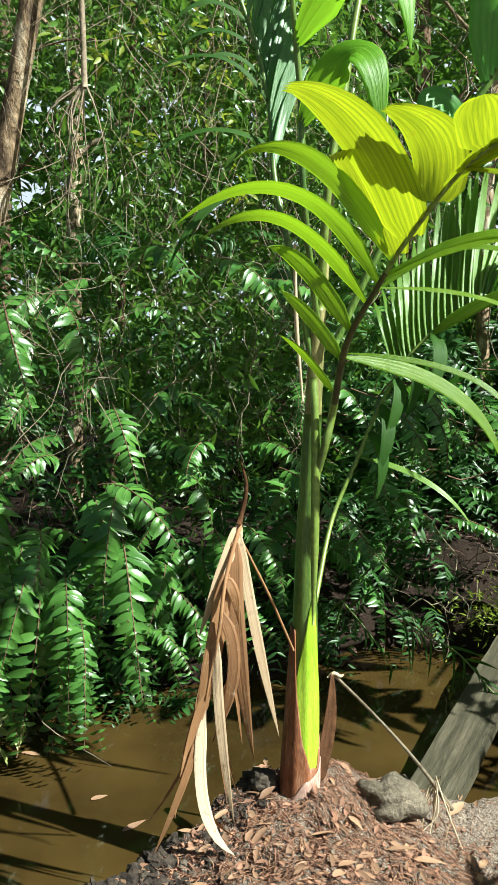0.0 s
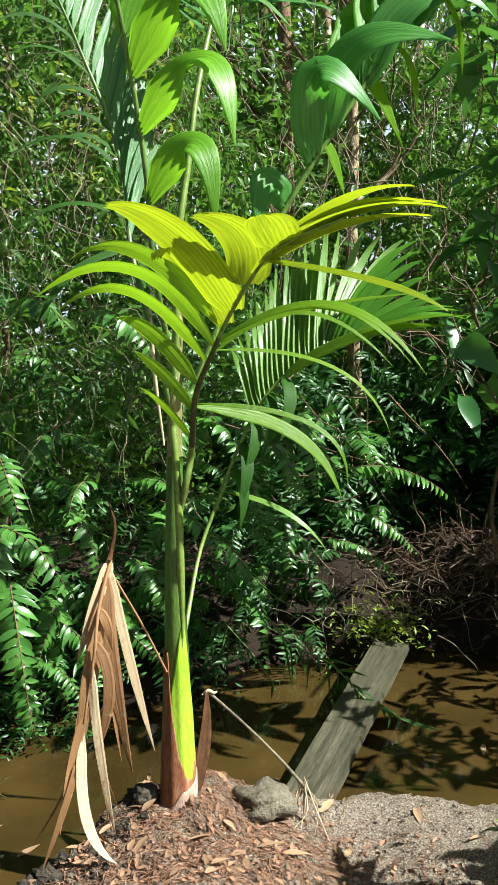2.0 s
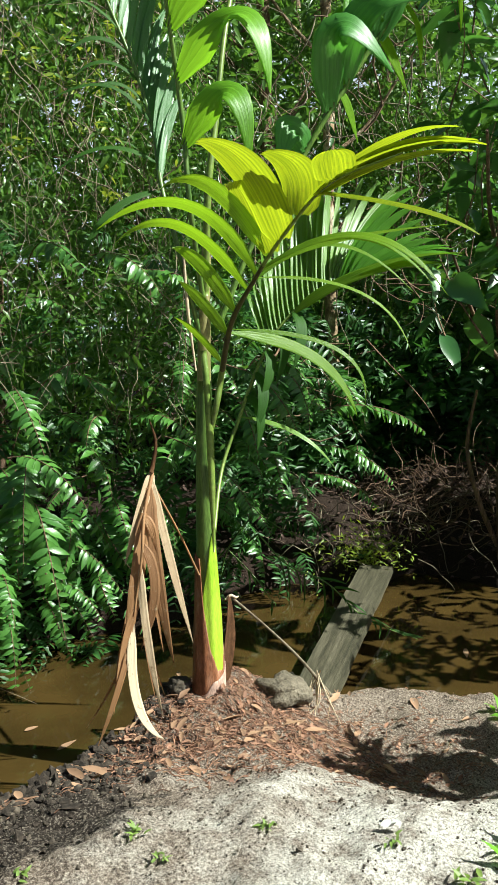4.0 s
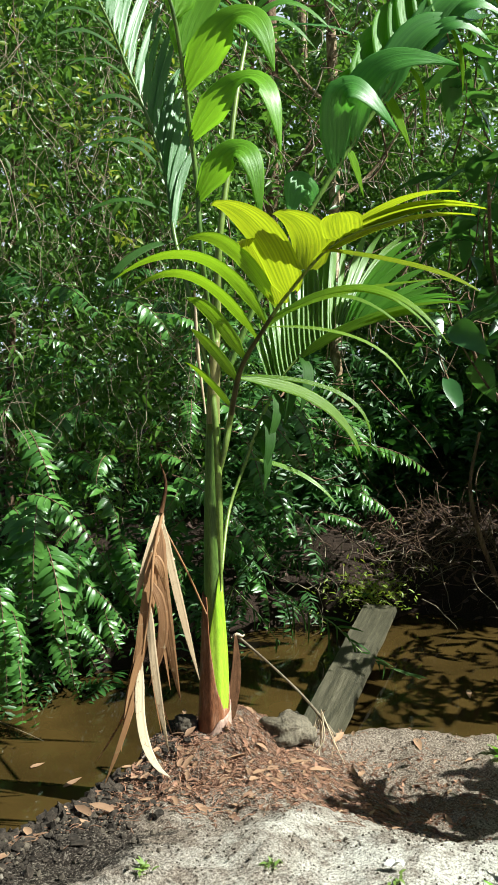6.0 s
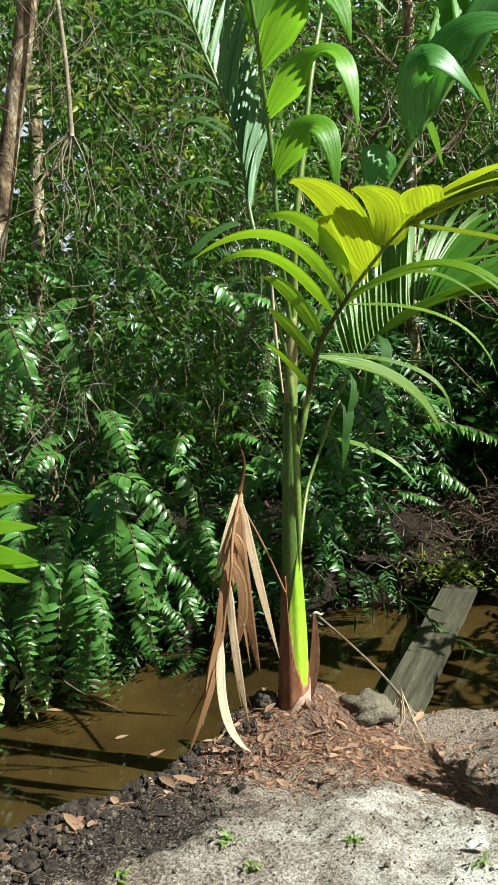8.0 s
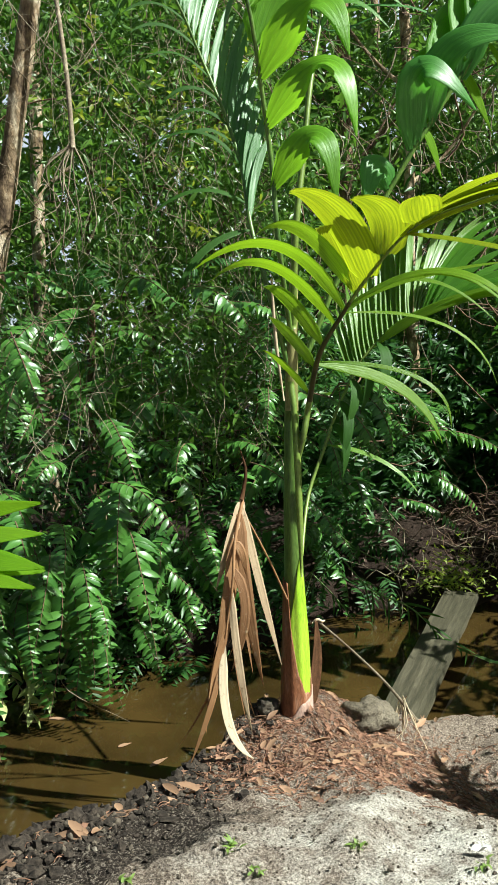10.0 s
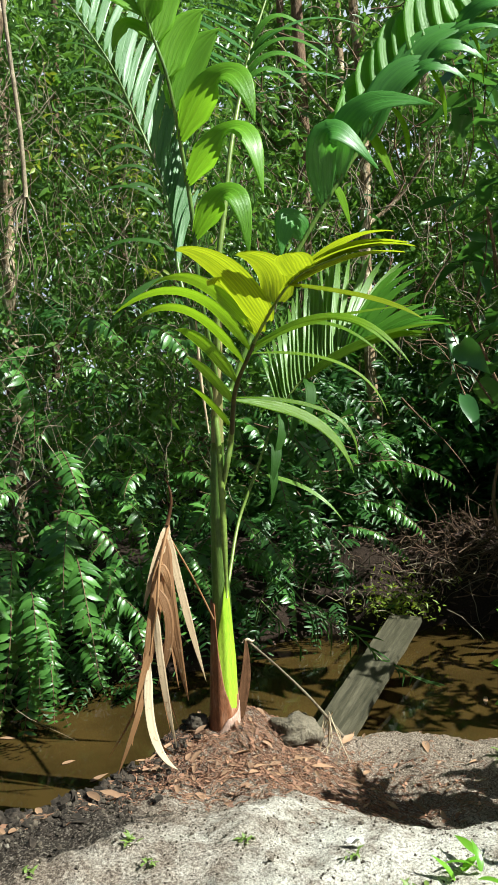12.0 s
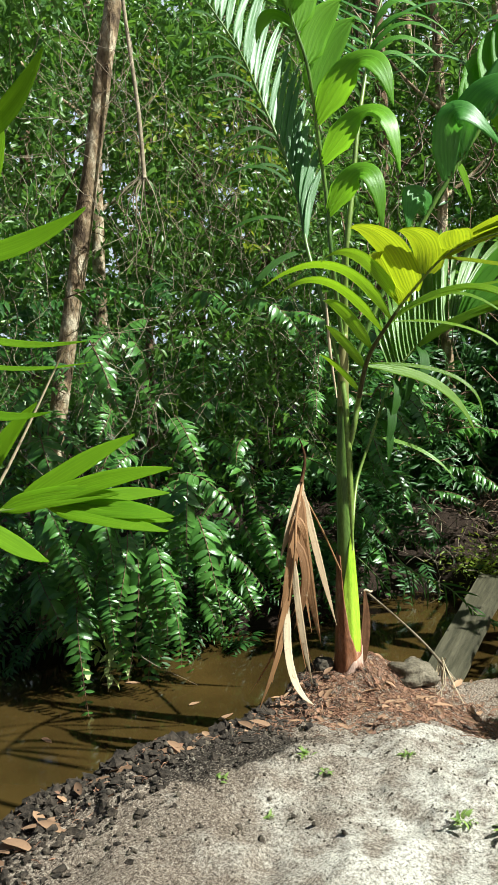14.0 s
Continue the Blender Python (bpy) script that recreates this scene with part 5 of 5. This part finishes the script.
v, f = tube(spline([(-1.1, 0.82, 0.9), (-0.9, 0.85, 1.20), (-0.72, 0.85, 1.51)], 10) - STEM_O, [0.005, 0.004, 0.002], 6)
part("dry_stalk", mesh_of("dry_stalk", v, f, M_DEAD), side_palm, "thin pale dry stalk")

# ---- litter on the soil ----
litter_meshes = []
for k in range(6):
    v, f = broad_leaf(0.085 + 0.012 * k, 0.026 + 0.004 * (k % 3), 0.5, 0.1 + 0.08 * (k % 2), 7, 0.05)
    litter_meshes.append(mesh_of("dead_leaf", v, f, M_LITTER))


def on_bank():
    while True:
        if rng.uniform() < 0.86:
            x, y = rng.normal(0.22, 0.42), rng.normal(2.27, 0.24)
        else:
            x = rng.uniform(-1.3, 0.3)
            y = float(lip(x)) - abs(rng.normal(0, 0.18))
        if y < lip(x) + 0.02 and -1.4 < x < 1.8 and (x - 0.15) ** 2 + (y - 2.46) ** 2 > 0.006:
            return x, y


for i in range(240):
    x, y = on_bank()
    s = rng.uniform(0.25, 0.7)
    ob = new("dead_leaf", litter_meshes[i % 6])
    ob.matrix_world = pose(x, y, land(x, y) + 0.008, rng.normal(0, 8), rng.normal(0, 12), rng.uniform(0, 360)) @ Matrix.Diagonal((s * rng.uniform(0.8, 1.4), s, s, 1))
    tagged(ob, "curled dry brown leaf lying on the soil", "dead leaf", "leaf litter on the bank")

for i in range(34):
    x = rng.uniform(-1.3, -0.2)
    y = float(lip(x)) - rng.uniform(0.03, 0.34)
    ob = new("husk", litter_meshes[i % 6])
    s = rng.uniform(0.55, 0.95)
    ob.matrix_world = pose(x, y, land(x, y) + 0.012, rng.normal(0, 10), rng.normal(0, 15), rng.uniform(20, 100)) @ Matrix.Diagonal((s * 1.2, s, s, 1))
    tagged(ob, "broad dry brown husk piece lying on the bank edge", "husk", "husks on the bank")
x, y = -0.68, 1.66
v, f = tube(spline([(0, 0, 0), (0.05, 0.03, 0.006), (0.10, 0.035, 0.002)], 8), [0.009, 0.012, 0.008], 8)
ob = new("stick", mesh_of("stick", v, f, M_STICK))
ob.location = (x, y, land(x + 0.05, y + 0.02) + 0.012)
tagged(ob, "short pale grey stick lying on the bank edge", "stick")
SV2, SF2 = broad_leaf(0.05, 0.035, 0.5, 0.3, 6, 0.2)
ob = new("paper_scrap", mesh_of("paper_scrap", SV2, SF2, M_PAPER))
ob.matrix_world = pose(0.458, 1.17, land(0.458, 1.17) + 0.008, 8, 14, 70)
tagged(ob, "small crumpled white scrap lying on the sand", "scrap")

got = []
for i in range(5000):
    x, y = on_bank()
    if x < -0.25 and i % 3:
        continue
    a = np.array((x, y, land(x, y) + 0.004))
    h = rng.uniform(0, 6.28)
    d = np.array((math.cos(h), math.sin(h), 0)) * rng.uniform(0.008, 0.06) * rng.uniform(0.5, 1.5)
    b = a + d
    b[2] = land(b[0], b[1]) + 0.004
    m = 0.5 * (a + b) + rng.normal(0, 0.003, 3) + (0, 0, 0.005)
    got.append(tube(spline([a, m, b], 6), [0.0012, 0.0018, 0.0008], 3))
for i in range(1100):
    x, y = on_bank()
    k = rng.uniform(0.012, 0.034)
    v, f = broad_leaf(k, 0.5 * k, 0.5, 0.2, 3, 0.1)
    e = np.array(Euler((rng.normal(0, 0.45), rng.normal(0, 0.45), rng.uniform(0, 6.28))).to_matrix())
    got.append((v @ e.T + (x, y, land(x, y) + 0.005), f))
tagged(new("root_fibres", baked("root_fibres", got, M_FIBRE)), "loose dry root fibres and needles on the soil", "litter", kind="stuff")

bm = bmesh.new()
bmesh.ops.create_icosphere(bm, subdivisions=1, radius=1)
cv, cf = np.array([v.co[:] for v in bm.verts]), [tuple(v.index for v in f.verts) for f in bm.faces]
got = []
for i in range(5200):
    x, y = rng.uniform(-1.2, 1.3), rng.uniform(0.85, 2.8)
    if y > lip(x) + 0.1:
        continue
    dark = x < -0.15
    s = rng.uniform(0.0015, 0.004) * (1 + 1.8 * (rng.uniform() < (0.12 if dark else 0.02)))
    got.append((cv * rng.uniform(0.6, 1.3, cv.shape) * s + (x, y, land(x, y) + 0.3 * s), cf))
for i in range(700):
    x = rng.uniform(-1.25, 0.0)
    y = float(lip(x)) - abs(rng.normal(0.02, 0.16))
    s = rng.uniform(0.004, 0.013)
    got.append((cv * rng.uniform(0.6, 1.3, cv.shape) * s + (x, y, land(x, y) + 0.3 * s), cf))
peat_v = []
for i in range(420):
    x = rng.uniform(-1.2, -0.22)
    y = float(lip(x)) + 0.06 - abs(rng.normal(0, 0.09))
    big = rng.uniform(0.008, 0.022)
    q = cv * (1 + 0.4 * rng.normal(0, 1, (len(cv), 1))) * rng.uniform(0.6, 1.3, 3) * big
    peat_v.append((q + (x, y, land(x, y) + 0.3 * big), cf))
for i in range(6500):
    x = rng.uniform(-1.25, 0.05)
    y = float(lip(x)) + 0.05 - abs(rng.normal(0, 0.26))
    bump = rng.uniform(0.002, 0.008) * (1 + 1.6 * (rng.uniform() < 0.10))
    q = cv * (1 + 0.35 * rng.normal(0, 1, (len(cv), 1))) * rng.uniform(0.6, 1.4, 3) * (1, 1, 0.6) * bump
    peat_v.append((q + (x, y, land(x, y) + 0.2 * bump), cf))
tagged(new("peat_clods", baked("peat_clods", peat_v, M_PEAT, False)), "ragged black peat clods along the bank edge", "soil", kind="stuff")
tagged(new("soil_crumbs", baked("soil_crumbs", got, M_CLOD, False)), "crumbs and clods of dark soil and sand grains", "soil", kind="stuff")

for x, y in ((-1.09, 3.3), (-0.96, 3.3), (-0.45, 2.75), (-0.6, 2.95), (1.6, 3.3), (-1.3, 2.7)):
    ob = new("floating_leaf", litter_meshes[int(abs(x) * 10) % 6])
    ob.matrix_world = pose(x, y, WATER + 0.004, 0, 8, 100 * x) @ Matrix.Diagonal((0.8, 0.8, 0.3, 1))
    tagged(ob, "pale dead leaf floating on the water", "dead leaf")

leaf_cloud("moss_clump", "yellow-green small plants at the far end of the plank", M_VINE, 700, lambda: (rng.normal(1.42, 0.10), rng.normal(4.33, 0.06), rng.uniform(-0.16, -0.06)), (0.02, 0.05), 0.3, -0.3, 7)

# palm-like frond drooping over the plank, and a small fern at its end
R_AT = (0.42, 4.3, float(land(0.42, 4.3)))
STEM_O = np.array(R_AT)
rattan = thing("rattan", R_AT, "thin dark climbing palm drooping over the water", "rattan")
for rachis, count, long in (([(0.65, 4.00, 0.17), (0.77, 3.80, 0.04), (0.96, 3.66, -0.04), (1.13, 3.56, -0.21), (1.34, 3.48, -0.31)], 15, 0.24), ([(0.45, 3.90, 0.13), (0.58, 3.80, -0.01), (0.68, 3.75, -0.16)], 5, 0.16), ([(0.66, 4.10, 0.28), (0.75, 3.95, 0.22), (0.91, 3.90, 0.14)], 4, 0.12)):
    path, rows = spline(rachis, 60), []
    for s_ in np.linspace(0.2, 0.97, count):
        b = path[int(s_ * 59)]
        tip = b + np.array((rng.uniform(-0.02, 0.05), rng.uniform(-0.04, 0.03), -long * rng.uniform(0.35, 1.1) * (1.25 - s_)))
        rows.append((s_, 0.5 * (b + tip) + (0.015, 0, 0.03), tip, 0.011))
    for s_ in np.linspace(0.45, 0.99, count // 2):
        b = path[int(s_ * 59)]
        tip = b + (path[-1] - path[-8]) * 1.2 + rng.normal(0, 0.03, 3)
        rows.append((s_, 0.5 * (b + tip) + (0, 0, 0.015), tip, 0.013))
    ob = frond(rattan, R_AT, rachis, [0.005, 0.004, 0.002], rows, M_FROND_SHADED, M_STEM, (0.2, -0.9, 0.3), "thin drooping frond", 1, 0.03)
    v, f = tube(spline([R_AT, 0.5 * (np.array(R_AT) + rachis[0]) + (-0.04, 0, 0.06), rachis[0]], 14) - STEM_O, [0.006, 0.005], 6)
    part("stalk", mesh_of("stalk", v, f, M_STEM), rattan)
for x, y, yaw in ((1.62, 4.36, 50), (1.26, 4.34, 60), (1.5, 4.46, -60)):
    copy_thing(masters[3], facing(x, y, land(x, y) + 0.02, yaw, 18, 0, 0.55))

got = []
for i in range(2600):
    x, y = rng.uniform(0.2, 3.4), rng.uniform(3.7, 6.2)
    if y < foot(x) - 0.05 or x < 1.5 and i % 3:
        continue
    k = rng.uniform(0.5, 1.2)
    v, f = broad_leaf(0.06 * k, 0.022 * k, 0.4, 0.2, 4, 0.04)
    e = np.array(Euler((rng.normal(0, 0.4), rng.normal(0, 0.4), rng.uniform(0, 6.28))).to_matrix())
    got.append((v @ e.T + (x, y, land(x, y) + 0.012), f))
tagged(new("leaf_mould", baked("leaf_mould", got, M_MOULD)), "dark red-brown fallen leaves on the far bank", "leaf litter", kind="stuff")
